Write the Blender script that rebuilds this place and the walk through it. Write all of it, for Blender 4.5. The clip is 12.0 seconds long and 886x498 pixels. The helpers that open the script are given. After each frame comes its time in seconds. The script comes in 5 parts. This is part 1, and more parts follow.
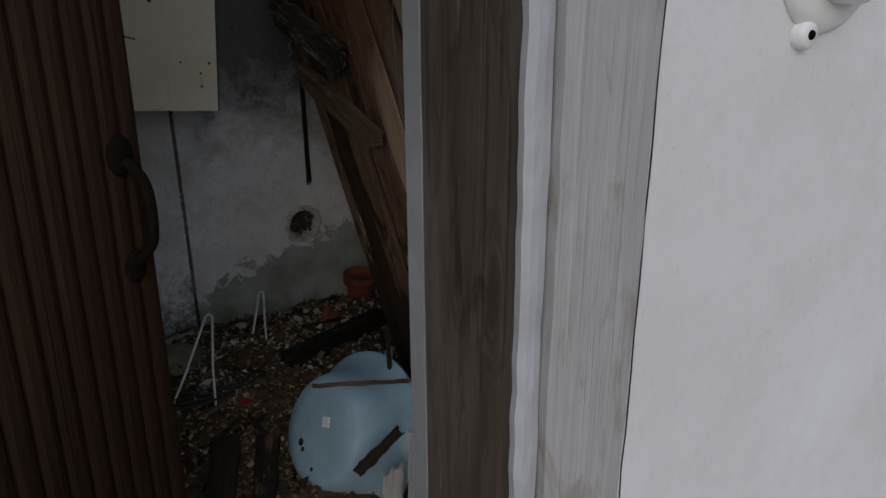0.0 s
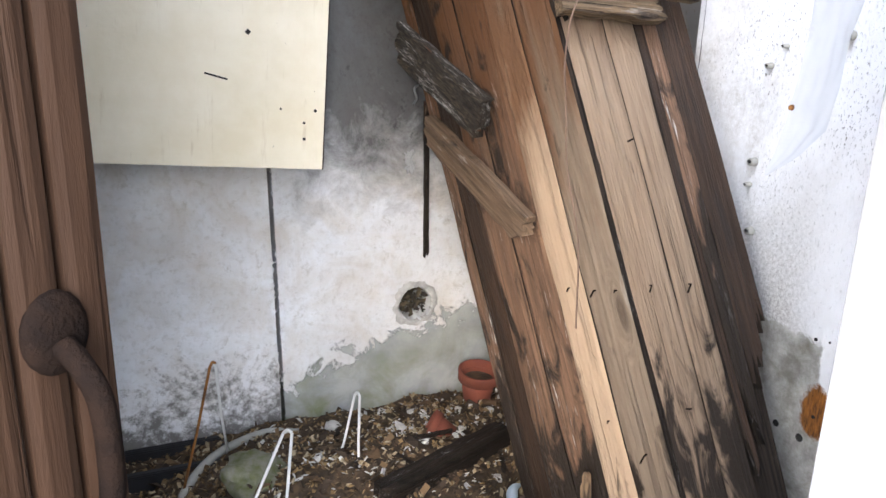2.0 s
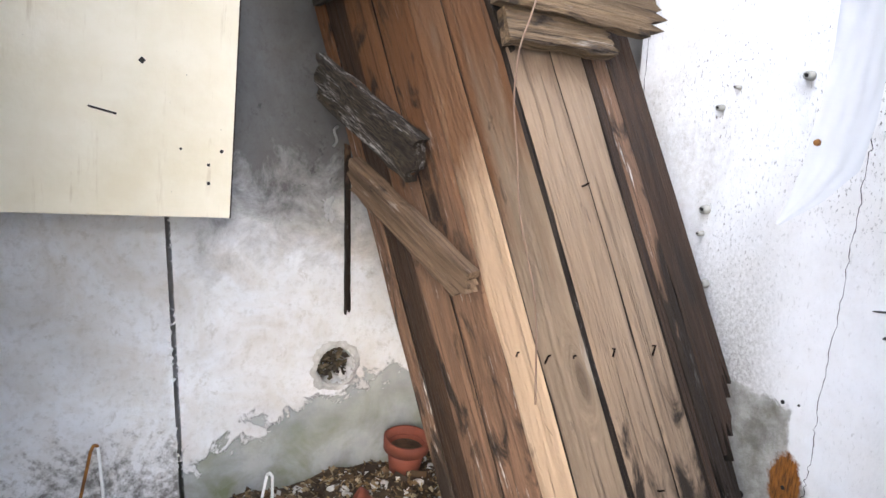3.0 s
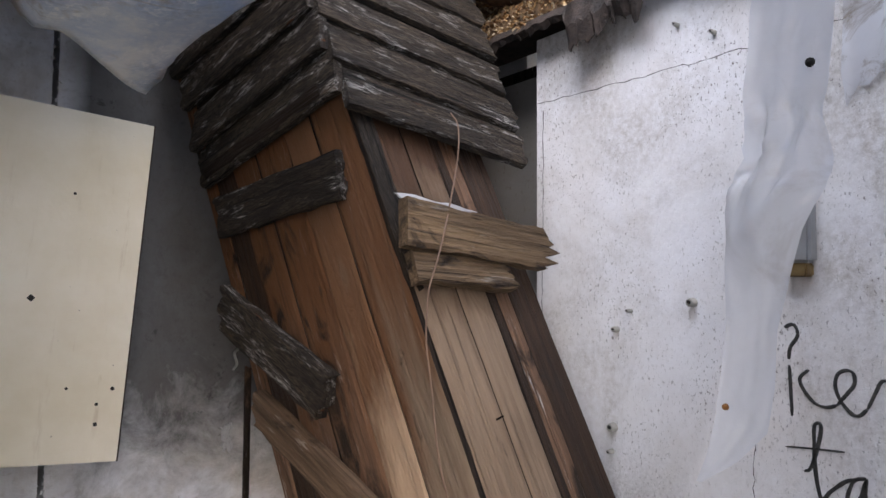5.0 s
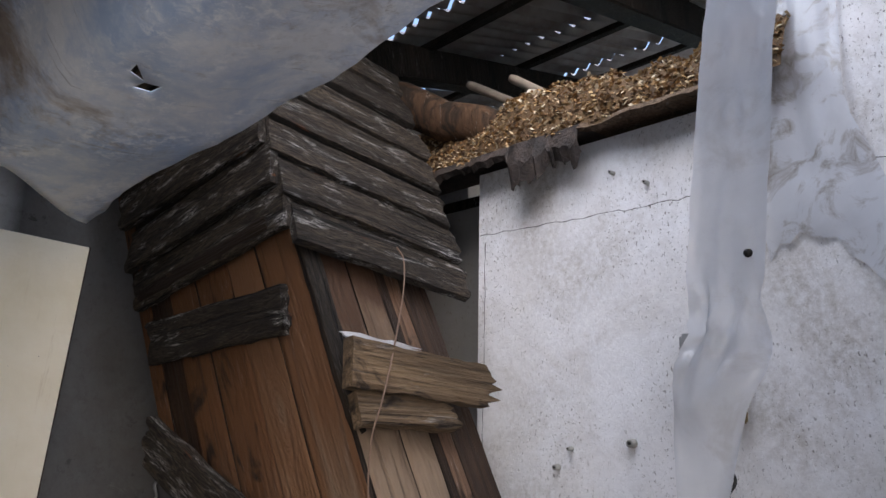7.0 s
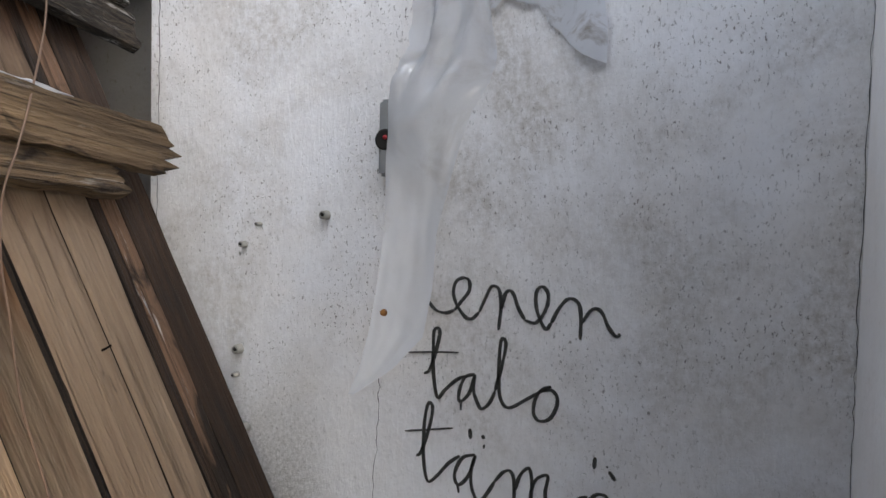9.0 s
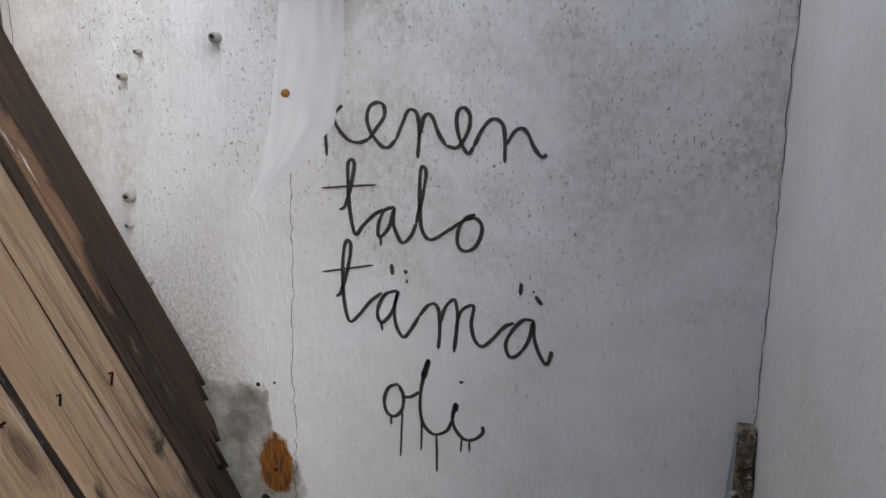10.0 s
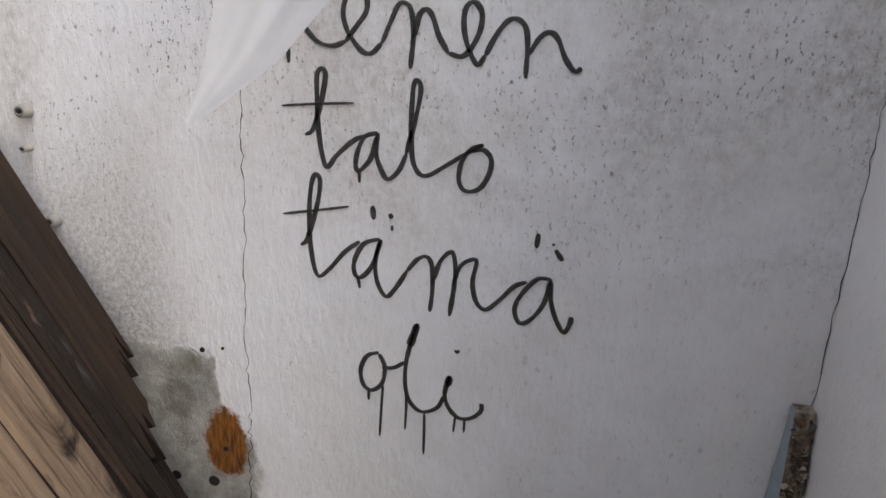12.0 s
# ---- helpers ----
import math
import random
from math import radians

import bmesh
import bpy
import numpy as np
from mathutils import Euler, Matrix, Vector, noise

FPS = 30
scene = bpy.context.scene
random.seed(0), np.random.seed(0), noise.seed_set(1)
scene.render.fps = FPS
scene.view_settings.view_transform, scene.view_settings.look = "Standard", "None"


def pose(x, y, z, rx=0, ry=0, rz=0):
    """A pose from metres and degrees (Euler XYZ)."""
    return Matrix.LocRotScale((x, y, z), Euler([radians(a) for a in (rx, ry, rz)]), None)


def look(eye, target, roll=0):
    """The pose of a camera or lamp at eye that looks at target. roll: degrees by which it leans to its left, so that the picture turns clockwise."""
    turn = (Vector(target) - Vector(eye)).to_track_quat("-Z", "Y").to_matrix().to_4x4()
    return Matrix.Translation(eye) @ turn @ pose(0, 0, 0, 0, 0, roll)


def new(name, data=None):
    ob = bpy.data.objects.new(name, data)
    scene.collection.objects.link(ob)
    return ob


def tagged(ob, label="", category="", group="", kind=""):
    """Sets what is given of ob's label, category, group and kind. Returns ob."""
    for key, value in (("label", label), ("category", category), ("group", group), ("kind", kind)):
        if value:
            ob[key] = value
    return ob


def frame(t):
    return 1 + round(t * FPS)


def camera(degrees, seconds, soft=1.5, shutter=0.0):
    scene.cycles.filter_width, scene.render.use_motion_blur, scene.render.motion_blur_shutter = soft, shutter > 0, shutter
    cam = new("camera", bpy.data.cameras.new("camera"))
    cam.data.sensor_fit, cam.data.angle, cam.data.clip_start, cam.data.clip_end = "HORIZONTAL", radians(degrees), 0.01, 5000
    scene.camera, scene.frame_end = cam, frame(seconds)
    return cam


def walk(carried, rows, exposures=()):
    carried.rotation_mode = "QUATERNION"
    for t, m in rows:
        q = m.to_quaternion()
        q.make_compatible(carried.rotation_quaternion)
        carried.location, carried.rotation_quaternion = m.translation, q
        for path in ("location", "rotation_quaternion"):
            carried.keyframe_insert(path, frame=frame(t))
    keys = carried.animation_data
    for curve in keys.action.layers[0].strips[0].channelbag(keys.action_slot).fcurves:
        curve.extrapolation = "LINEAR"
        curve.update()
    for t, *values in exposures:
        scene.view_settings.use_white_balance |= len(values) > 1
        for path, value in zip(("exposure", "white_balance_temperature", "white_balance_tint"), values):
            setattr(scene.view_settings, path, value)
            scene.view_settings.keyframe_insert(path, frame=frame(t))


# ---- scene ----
cam = camera(65.0, 12.0)
PATH = [
    (0, (-1.478, -0.758, 1.501), (-0.531, 0.870, 0.830), -0.4),
    (0.5, (-1.437, -0.595, 1.495), (-0.600, 1.089, 0.814), 0.3),
    (1, (-1.400, -0.472, 1.504), (-0.618, 1.277, 0.870), 0.4),
    (1.5, (-1.312, -0.268, 1.489), (-0.581, 1.487, 0.868), 0.2),
    (2, (-1.281, -0.146, 1.488), (-0.599, 1.646, 0.920), 0.7),
    (2.5, (-1.258, -0.064, 1.463), (-0.503, 1.695, 0.883), 2.2),
    (3, (-1.239, 0.056, 1.452), (-0.319, 1.779, 1.023), 1.9),
    (3.2, (-1.227, 0.095, 1.453), (-0.237, 1.793, 1.084), 1.3),
    (4.8, (-1.263, 0.085, 1.529), (-0.083, 1.698, 1.598), 0.7),
    (5, (-1.265, 0.080, 1.541), (-0.080, 1.687, 1.649), 0.4),
    (5.5, (-1.272, 0.080, 1.564), (-0.070, 1.666, 1.761), 0.2),
    (6, (-1.275, 0.071, 1.584), (-0.067, 1.641, 1.860), 0.4),
    (6.5, (-1.296, 0.071, 1.608), (-0.061, 1.596, 1.994), 1.1),
    (6.7, (-1.299, 0.074, 1.614), (-0.044, 1.576, 2.029), 1.2),
    (8.3, (-1.246, 0.176, 1.547), (0.458, 1.210, 1.718), 2.8),
    (8.5, (-1.257, 0.179, 1.513), (0.492, 1.132, 1.692), 3.0),
    (9, (-1.193, 0.186, 1.511), (0.656, 0.944, 1.423), 1.4),
    (9.5, (-1.160, 0.208, 1.457), (0.723, 0.841, 1.226), 1.2),
    (10, (-1.119, 0.219, 1.422), (0.764, 0.724, 0.978), 0.0),
    (10.5, (-1.080, 0.236, 1.409), (0.804, 0.628, 0.864), 0.4),
    (11, (-1.036, 0.265, 1.385), (0.834, 0.627, 0.774), 1.0),
    (11.5, (-0.984, 0.300, 1.383), (0.876, 0.653, 0.738), 1.2),
    (12, (-0.893, 0.351, 1.387), (0.967, 0.686, 0.732), 2.1),
]
EXPOSURES = [(0.0, -0.95, 6000, 10), (0.4, -0.50, 6150, 11), (0.8, 0.75, 6250, 12), (1.2, 1.70, 6200, 11), (1.6, 2.28, 6150, 11), (2.2, 2.86, 6150, 14), (3.2, 2.75, 6150, 14), (4.8, 1.70, 6350, 18), (6.7, 1.34, 6350, 17), (8.3, 1.34, 6650, 16), (9.0, 1.45, 6600, 12), (10.5, 1.96, 6750, 13), (12.0, 2.0, 6850, 15)]
walk(cam, [(t, look(eye, target, roll)) for t, eye, target, roll in PATH], EXPOSURES)

# ---- light: an overcast sky over the broken roof and the doorway ----
world = bpy.data.worlds.new("overcast")
scene.world = world
world.use_nodes = True
_wn = world.node_tree.nodes
_sky = _wn.new("ShaderNodeTexSky")
_sky.sky_type = "NISHITA"
_sky.sun_disc = False
_sky.sun_elevation, _sky.sun_rotation = radians(27), radians(210)
_sky.air_density, _sky.dust_density = 1.0, 1.8
world.node_tree.links.new(_sky.outputs[0], _wn["Background"].inputs[0])
_wn["Background"].inputs[1].default_value = 0.15
_sun = new("sun", bpy.data.lights.new("sun", "SUN"))
_sun.data.energy, _sun.data.angle, _sun.data.color = 1.5, radians(75), (1.0, 0.99, 0.98)
_sun.matrix_world = look((-2.2, -3.8, 2.2), (0, 0, 0))
# an area lamp added for the sky's light through an unseen opening in the roof
_hole = new("sky_light", bpy.data.lights.new("sky_light", "AREA"))
_hole.data.shape, _hole.data.size, _hole.data.size_y = "RECTANGLE", 0.9, 0.55
_hole.data.energy, _hole.data.color = 3.6, (0.91, 0.96, 1.0)
_hole.matrix_world = pose(-0.45, 0.90, 2.73, 0, -16, 0)
# the open sky's light in the doorway, falling in slantwise from above
_door = new("door_light", bpy.data.lights.new("door_light", "AREA"))
_door.data.shape, _door.data.size, _door.data.size_y = "RECTANGLE", 0.50, 0.95
_door.data.energy, _door.data.color, _door.data.spread = 1.9, (0.95, 0.98, 1.0), radians(140)
_door.matrix_world = pose(-1.47, 0.006, 1.5, 60, 0, -14)


# ---- materials ----
class Nodes:
    """A small builder of node materials."""

    def __init__(self, name, rough=0.8, metal=0.0, spec=0.3):
        self.mat = bpy.data.materials.new(name)
        self.mat.use_nodes = True
        self.tree = self.mat.node_tree
        self.bsdf = self.tree.nodes["Principled BSDF"]
        self.bsdf.inputs["Roughness"].default_value = rough
        self.bsdf.inputs["Metallic"].default_value = metal
        self.bsdf.inputs["Specular IOR Level"].default_value = spec

    def node(self, kind, **values):
        n = self.tree.nodes.new("ShaderNode" + kind)
        for key, value in values.items():
            n.inputs[key].default_value = value
        return n

    def link(self, a, b):
        self.tree.links.new(a, b)

    def coords(self, scale=(1, 1, 1), space="Object", shift=None):
        tc = self.node("TexCoord")
        m = self.node("Mapping")
        m.inputs["Scale"].default_value = scale
        self.link(tc.outputs[space], m.inputs["Vector"])
        if shift is not None:
            self.link(shift, m.inputs["Location"])
        return m.outputs[0]

    def random_shift(self):
        info = self.node("ObjectInfo")
        mul = self.node("VectorMath")
        mul.operation = "SCALE"
        mul.inputs[0].default_value = (13.1, 7.7, 5.3)
        self.link(info.outputs["Random"], mul.inputs["Scale"])
        return mul.outputs[0], info.outputs["Random"]

    def noise(self, vec, scale, detail=6, rough=0.6, distort=0.0):
        n = self.node("TexNoise", Scale=scale, Detail=detail, Roughness=rough, Distortion=distort)
        self.link(vec, n.inputs["Vector"])
        return n.outputs["Fac"]

    def ramp(self, fac, *stops):
        r = self.node("ValToRGB")
        e = r.color_ramp.elements
        while len(e) < len(stops):
            e.new(0.5)
        for el, (at, c) in zip(e, stops):
            el.position = at
            el.color = (c, c, c, 1) if isinstance(c, (int, float)) else (*c, 1)
        self.link(fac, r.inputs[0])
        return r.outputs[0]

    def mix(self, fac, a, b, how="MIX"):
        m = self.node("Mix")
        m.data_type, m.blend_type = "RGBA", how
        for sock, v in ((m.inputs[0], fac), (m.inputs[6], a), (m.inputs[7], b)):
            if isinstance(v, (int, float)):
                sock.default_value = v
            elif isinstance(v, tuple):
                sock.default_value = (*v, 1)
            else:
                self.link(v, sock)
        return m.outputs[2]

    def math(self, op, a, b=0.0):
        m = self.node("Math")
        m.operation = op
        for sock, v in zip(m.inputs, (a, b)):
            if isinstance(v, (int, float)):
                sock.default_value = v
            else:
                self.link(v, sock)
        return m.outputs[0]

    def bump(self, height, strength=0.4, distance=0.01):
        b = self.node("Bump", Strength=strength, Distance=distance)
        self.link(height, b.inputs["Height"])
        self.link(b.outputs[0], self.bsdf.inputs["Normal"])

    def colour(self, c):
        if isinstance(c, tuple):
            self.bsdf.inputs["Base Color"].default_value = (*c, 1)
        else:
            self.link(c, self.bsdf.inputs["Base Color"])
        return self.mat

    def height_of(self):
        s = self.node("SeparateXYZ")
        g = self.node("NewGeometry")
        self.link(g.outputs["Position"], s.inputs[0])
        return s.outputs


def wood(name, light, dark, rot=(0.02, 0.014, 0.01), rot_at=0.72, rough=0.75, grain=1.0, streak=0.0, foot=0.0, sparse=0.0, spec=0.2, checked=0.55, relief=0.8, knots=0.0, lichen=0.0, damp=(0.115, 0.052, 0.022)):
    """Sawn boards whose length is their own z axis: grain, streaks, knots and rotten patches."""
    m = Nodes(name, rough, spec=spec)
    shift, rnd = m.random_shift()
    v = m.coords((26 * grain, 26 * grain, 1.6), shift=shift)
    if knots:  # the grain flows round a few knots
        cell = m.node("TexVoronoi", Scale=1.0, Randomness=0.9)
        m.link(m.coords((8, 8, 2.6), shift=shift), cell.inputs["Vector"])
        near = m.ramp(cell.outputs["Distance"], (0.0, 1.0), (0.34, 0.0))
        push = m.node("VectorMath")
        push.operation = "SCALE"
        push.inputs[0].default_value = (2.4, 2.4, 0.3)
        m.link(m.math("MULTIPLY", near, near), push.inputs["Scale"])
        moved = m.node("VectorMath")
        m.link(v, moved.inputs[0])
        m.link(push.outputs[0], moved.inputs[1])
        v = moved.outputs[0]
    fine = m.noise(v, 3.0, 8, 0.65, 0.4)
    broad = m.noise(m.coords((6, 6, 1.2), shift=shift), 2.2, 5, 0.6, 0.8)
    base = m.mix(m.ramp(fine, (0.3, 0.0), (0.72, 1.0)), dark, light)
    base = m.mix(m.math("MULTIPLY", rnd, 0.45), base, tuple(0.55 * a + 0.45 * b for a, b in zip(dark, light)))
    stain = m.ramp(broad, (0.38, 1.0), (0.62, 0.0))
    base = m.mix(m.math("MULTIPLY", stain, 0.45), base, dark)
    if streak:
        pale = m.ramp(m.noise(m.coords((30, 30, 3), shift=shift), 2.0, 6, 0.7, 0.5), (0.62 + sparse, 0.0), (0.7 + sparse, 1.0))
        base = m.mix(m.math("MULTIPLY", pale, streak), base, (0.55, 0.53, 0.49))
    patch = m.noise(m.coords((9, 9, 3.5), shift=shift), 1.7, 7, 0.62, 1.0)
    if foot:  # decay that creeps up from the end that stands in the damp
        s = m.node("SeparateXYZ")
        m.link(m.coords((1, 1, 1)), s.inputs[0])
        patch = m.math("ADD", patch, m.math("MULTIPLY", m.ramp(s.outputs[2], (0.0, 1.0), (foot, 0.0)), 0.40))
    if foot:  # brown damp that has run down from the top end
        wet = m.math("ADD", m.math("MULTIPLY", broad, 0.9), m.ramp(m.math("MULTIPLY", s.outputs[2], 0.4), (0.38, 0.0), (0.66, 0.75)))
        base = m.mix(m.math("MULTIPLY", m.ramp(wet, (0.70, 0.0), (1.0, 1.0)), 0.9), base, damp)
    if knots:
        eye = m.math("MULTIPLY", m.ramp(cell.outputs["Distance"], (0.06, 1.0), (0.13, 0.0)), knots)
        base = m.mix(eye, base, tuple(0.45 * c for c in dark))
    rotten = m.ramp(patch, (rot_at - 0.06, 0.0), (rot_at + 0.05, 1.0))
    base = m.mix(rotten, base, rot)
    lines = m.noise(m.coords((60 * grain, 60 * grain, 1.0), shift=shift), 2.0, 4, 0.5, 0.2)
    checks = m.ramp(lines, (0.60, 0.0), (0.68, 1.0))
    base = m.mix(m.math("MULTIPLY", checks, checked), base, tuple(0.35 * c for c in dark))
    if lichen:  # crusts of pale lichen and old wash in short flecks, in patches
        fleck = m.ramp(m.noise(m.coords((150, 150, 26), shift=shift), 1.6, 6, 0.75, 0.3), (0.54, 0.0), (0.62, 1.0))
        where = m.ramp(m.noise(m.coords((16, 16, 3), shift=shift), 1.5, 5, 0.65), (0.54, 0.0), (0.68, 1.0))
        base = m.mix(m.math("MULTIPLY", m.math("MULTIPLY", fleck, where), lichen), base, (0.46, 0.46, 0.44))
    m.bump(m.math("SUBTRACT", m.math("ADD", m.math("MULTIPLY", lines, 0.5), fine), m.math("MULTIPLY", checks, 0.8)), relief, 0.008)
    return m.colour(base)


def weathered(name, fibre_tone, silver, silver_at):
    """Old cladding along its own z axis: black furrows between raised fibres, silvered and limy in patches, a little raw orange rot."""
    m = Nodes(name, 0.72, spec=0.25)
    shift, rnd = m.random_shift()
    fibre = m.noise(m.coords((300, 300, 30), shift=shift), 1.4, 8, 0.78, 0.35)
    broad = m.noise(m.coords((18, 18, 4), shift=shift), 1.5, 6, 0.65, 0.5)
    split = m.noise(m.coords((70, 70, 1.6), shift=shift), 1.3, 5, 0.6, 0.3)
    base = m.mix(m.ramp(fibre, (0.43, 0.0), (0.60, 1.0)), (0.005, 0.004, 0.003), fibre_tone)
    base = m.mix(m.math("MULTIPLY", m.ramp(broad, (0.36, 1.0), (0.56, 0.0)), 0.85), base, (0.010, 0.008, 0.006))
    pale = m.math("MULTIPLY", m.ramp(fibre, (0.48, 0.0), (0.57, 1.0)), m.ramp(m.noise(m.coords((26, 26, 5), shift=shift), 1.3, 6, 0.7, 0.4), (silver_at, 0.0), (silver_at + 0.12, 1.0)))
    base = m.mix(m.math("MULTIPLY", pale, silver), base, (0.62, 0.61, 0.58))
    raw = m.math("MULTIPLY", m.ramp(m.noise(m.coords((30, 30, 3), shift=shift), 1.1, 5, 0.6), (0.66, 0.0), (0.72, 1.0)), 0.8)
    base = m.mix(raw, base, (0.17, 0.060, 0.020))
    furrow = m.ramp(split, (0.34, 1.0), (0.42, 0.0))
    base = m.mix(furrow, base, (0.004, 0.0035, 0.003))
    m.bump(m.math("SUBTRACT", fibre, m.math("MULTIPLY", furrow, 1.2)), 1.0, 0.008)
    return m.colour(base)


def plaster_nodes(name, white, speck=0.5, warm=0.0, rough=0.85):
    """Old lime-washed plaster: brush marks, specks of mould, faint yellow-brown bloom."""
    m = Nodes(name, rough, spec=0.25)
    v = m.coords((1, 1, 1))
    broad = m.noise(v, 2.3, 6, 0.6, 0.3)
    mid = m.noise(v, 14, 7, 0.65, 0.2)
    tall = m.noise(m.coords((1, 1, 0.5)), 110, 4, 0.65)
    base = m.mix(m.ramp(broad, (0.35, 0.0), (0.68, 1.0)), white, tuple(c * f for c, f in zip(white, (0.90, 0.88 - 0.03 * warm, 0.85 - 0.08 * warm))))
    base = m.mix(m.math("MULTIPLY", m.ramp(mid, (0.45, 0.0), (0.75, 1.0)), 0.14), base, (0.42, 0.39, 0.34))
    specks = m.math("MULTIPLY", m.ramp(tall, (0.60, 0.0), (0.68, 1.0)), m.ramp(m.noise(v, 4.5, 4), (0.36, 0.15), (0.6, 1.0)))
    base = m.mix(m.math("MULTIPLY", specks, speck), base, (0.2, 0.18, 0.15))
    height = m.math("ADD", m.noise(v, 45, 6, 0.6), m.math("MULTIPLY", m.noise(v, 170, 2), 0.35))
    return m, base, height


def plaster(name, white, speck=0.5, warm=0.0):
    m, base, height = plaster_nodes(name, white, speck, warm)
    m.bump(height, 0.35, 0.006)
    return m.colour(base)


def lettered_plaster():
    """The right wall: lime wash over dabbed plaster, mouldy above, clean below, with a rough bare patch of cement low down near the shaft."""
    m, old, h = plaster_nodes("lime_wash", (0.86, 0.87, 0.89), 0.35, 0.4)
    xyz = m.height_of()
    v = m.coords((1, 1, 1))
    wander = m.math("SUBTRACT", m.noise(v, 3.1, 6, 0.6, 0.3), 0.5)
    rag = m.math("MULTIPLY", m.math("SUBTRACT", m.noise(v, 16, 8, 0.7, 0.3), 0.5), 0.07)
    # the bare cement has a nearly straight upper edge and a ragged side
    low = m.ramp(m.math("ADD", xyz[2], rag), (0.858, 1.0), (0.864, 0.0))
    far = m.ramp(m.math("ADD", xyz[1], m.math("MULTIPLY", rag, 0.7)), (0.866, 0.0), (0.872, 1.0))
    bare = m.math("MULTIPLY", low, far)
    lower = m.math("MULTIPLY", m.ramp(m.math("ADD", xyz[2], m.math("MULTIPLY", rag, 1.6)), (0.700, 1.0), (0.715, 0.0)), m.ramp(m.math("ADD", xyz[1], rag), (0.80, 0.0), (0.815, 1.0)))
    bare = m.math("MAXIMUM", bare, lower)
    dust = m.ramp(m.noise(v, 14, 9, 0.75), (0.36, 0.0), (0.64, 1.0))
    grey = m.mix(dust, (0.24, 0.225, 0.195), (0.52, 0.505, 0.465))
    mossy = m.ramp(m.noise(v, 9, 7, 0.7, 0.5), (0.52, 0.0), (0.66, 1.0))
    grey = m.mix(m.math("MULTIPLY", mossy, 0.5), grey, (0.13, 0.125, 0.07))
    # mould grows from the middle of the wall upwards
    high = m.ramp(m.math("ADD", m.math("MULTIPLY", xyz[2], 0.5), m.math("MULTIPLY", wander, 0.30)), (0.48, 0.0), (0.66, 1.0))
    bloom = m.math("MULTIPLY", m.ramp(m.noise(v, 2.6, 8, 0.66, 0.5), (0.42, 0.0), (0.62, 1.0)), m.ramp(m.noise(v, 60, 7, 0.78), (0.36, 0.1), (0.62, 0.9)))
    c = m.mix(m.math("MULTIPLY", m.math("MULTIPLY", bloom, high), 0.75), old, (0.33, 0.29, 0.23))
    dabs = m.noise(m.coords((1, 1, 0.42)), 85, 5, 0.62, 0.3)
    pits = m.math("MULTIPLY", m.ramp(m.noise(m.coords((1, 1, 0.55)), 170, 4, 0.7), (0.585, 0.0), (0.63, 1.0)), m.ramp(m.noise(v, 4.3, 5, 0.65), (0.42, 0.12), (0.60, 1.0)))
    pits = m.math("MULTIPLY", pits, m.math("ADD", m.math("MULTIPLY", high, 0.8), 0.15))
    c = m.mix(m.math("MULTIPLY", pits, 0.9), c, (0.10, 0.085, 0.065))
    # dirt in the coarse wash beside the shaft, with the shaft's shadow painted in
    damp = m.math("MULTIPLY", m.ramp(m.math("ADD", xyz[1], m.math("MULTIPLY", wander, 0.25)), (0.86, 0.0), (1.02, 1.0)), m.ramp(m.math("ADD", m.math("MULTIPLY", xyz[2], 0.5), m.math("MULTIPLY", wander, 0.1)), (0.46, 1.0), (0.64, 0.0)))
    coarse = m.noise(v, 120, 7, 0.75, 0.2)
    dirt = m.math("MULTIPLY", damp, m.ramp(coarse, (0.38, 1.0), (0.60, 0.25)))
    c = m.mix(m.math("MULTIPLY", dirt, 0.8), c, (0.22, 0.205, 0.18))
    c = m.mix(bare, c, grey)
    # rust bled from an old hook: an upright oval with a ragged rim and a darker streak
    def oval(y, z, a, b, ragged):
        dy = m.math("MULTIPLY", m.math("SUBTRACT", xyz[1], y), 1 / a)
        dz = m.math("MULTIPLY", m.math("SUBTRACT", xyz[2], z), 1 / b)
        d = m.math("SQRT", m.math("ADD", m.math("MULTIPLY", dy, dy), m.math("MULTIPLY", dz, dz)))
        return m.math("ADD", m.math("MULTIPLY", d, 0.5), m.math("MULTIPLY", m.math("SUBTRACT", m.noise(v, 40, 7, 0.7), 0.5), ragged))
    rust = m.ramp(oval(0.861, 0.700, 0.038, 0.066, 0.45), (0.44, 1.0), (0.53, 0.0))
    streak = m.ramp(m.noise(m.coords((1, 6, 1)), 22, 7, 0.7), (0.42, 0.0), (0.62, 1.0))
    c = m.mix(rust, c, m.mix(streak, (0.30, 0.115, 0.020), (0.085, 0.032, 0.011)))
    pit = m.ramp(oval(0.943, 0.775, 0.032, 0.036, 0.5), (0.40, 1.0), (0.55, 0.0))
    c = m.mix(m.math("MULTIPLY", pit, 0.5), c, (0.13, 0.12, 0.10))
    relief = m.math("ADD", m.math("MULTIPLY", dabs, 0.9), m.math("MULTIPLY", h, 0.4))
    relief = m.math("SUBTRACT", relief, m.math("MULTIPLY", pits, 0.6))
    relief = m.math("ADD", relief, m.math("MULTIPLY", coarse, m.math("ADD", m.math("MULTIPLY", damp, 1.6), m.math("MULTIPLY", bare, 6.0))))
    relief = m.math("SUBTRACT", relief, m.math("MULTIPLY", pit, m.math("ADD", coarse, 1.2)))
    m.bump(m.math("SUBTRACT", relief, m.math("MULTIPLY", bare, 1.2)), 0.5, 0.006)
    return m.colour(c)


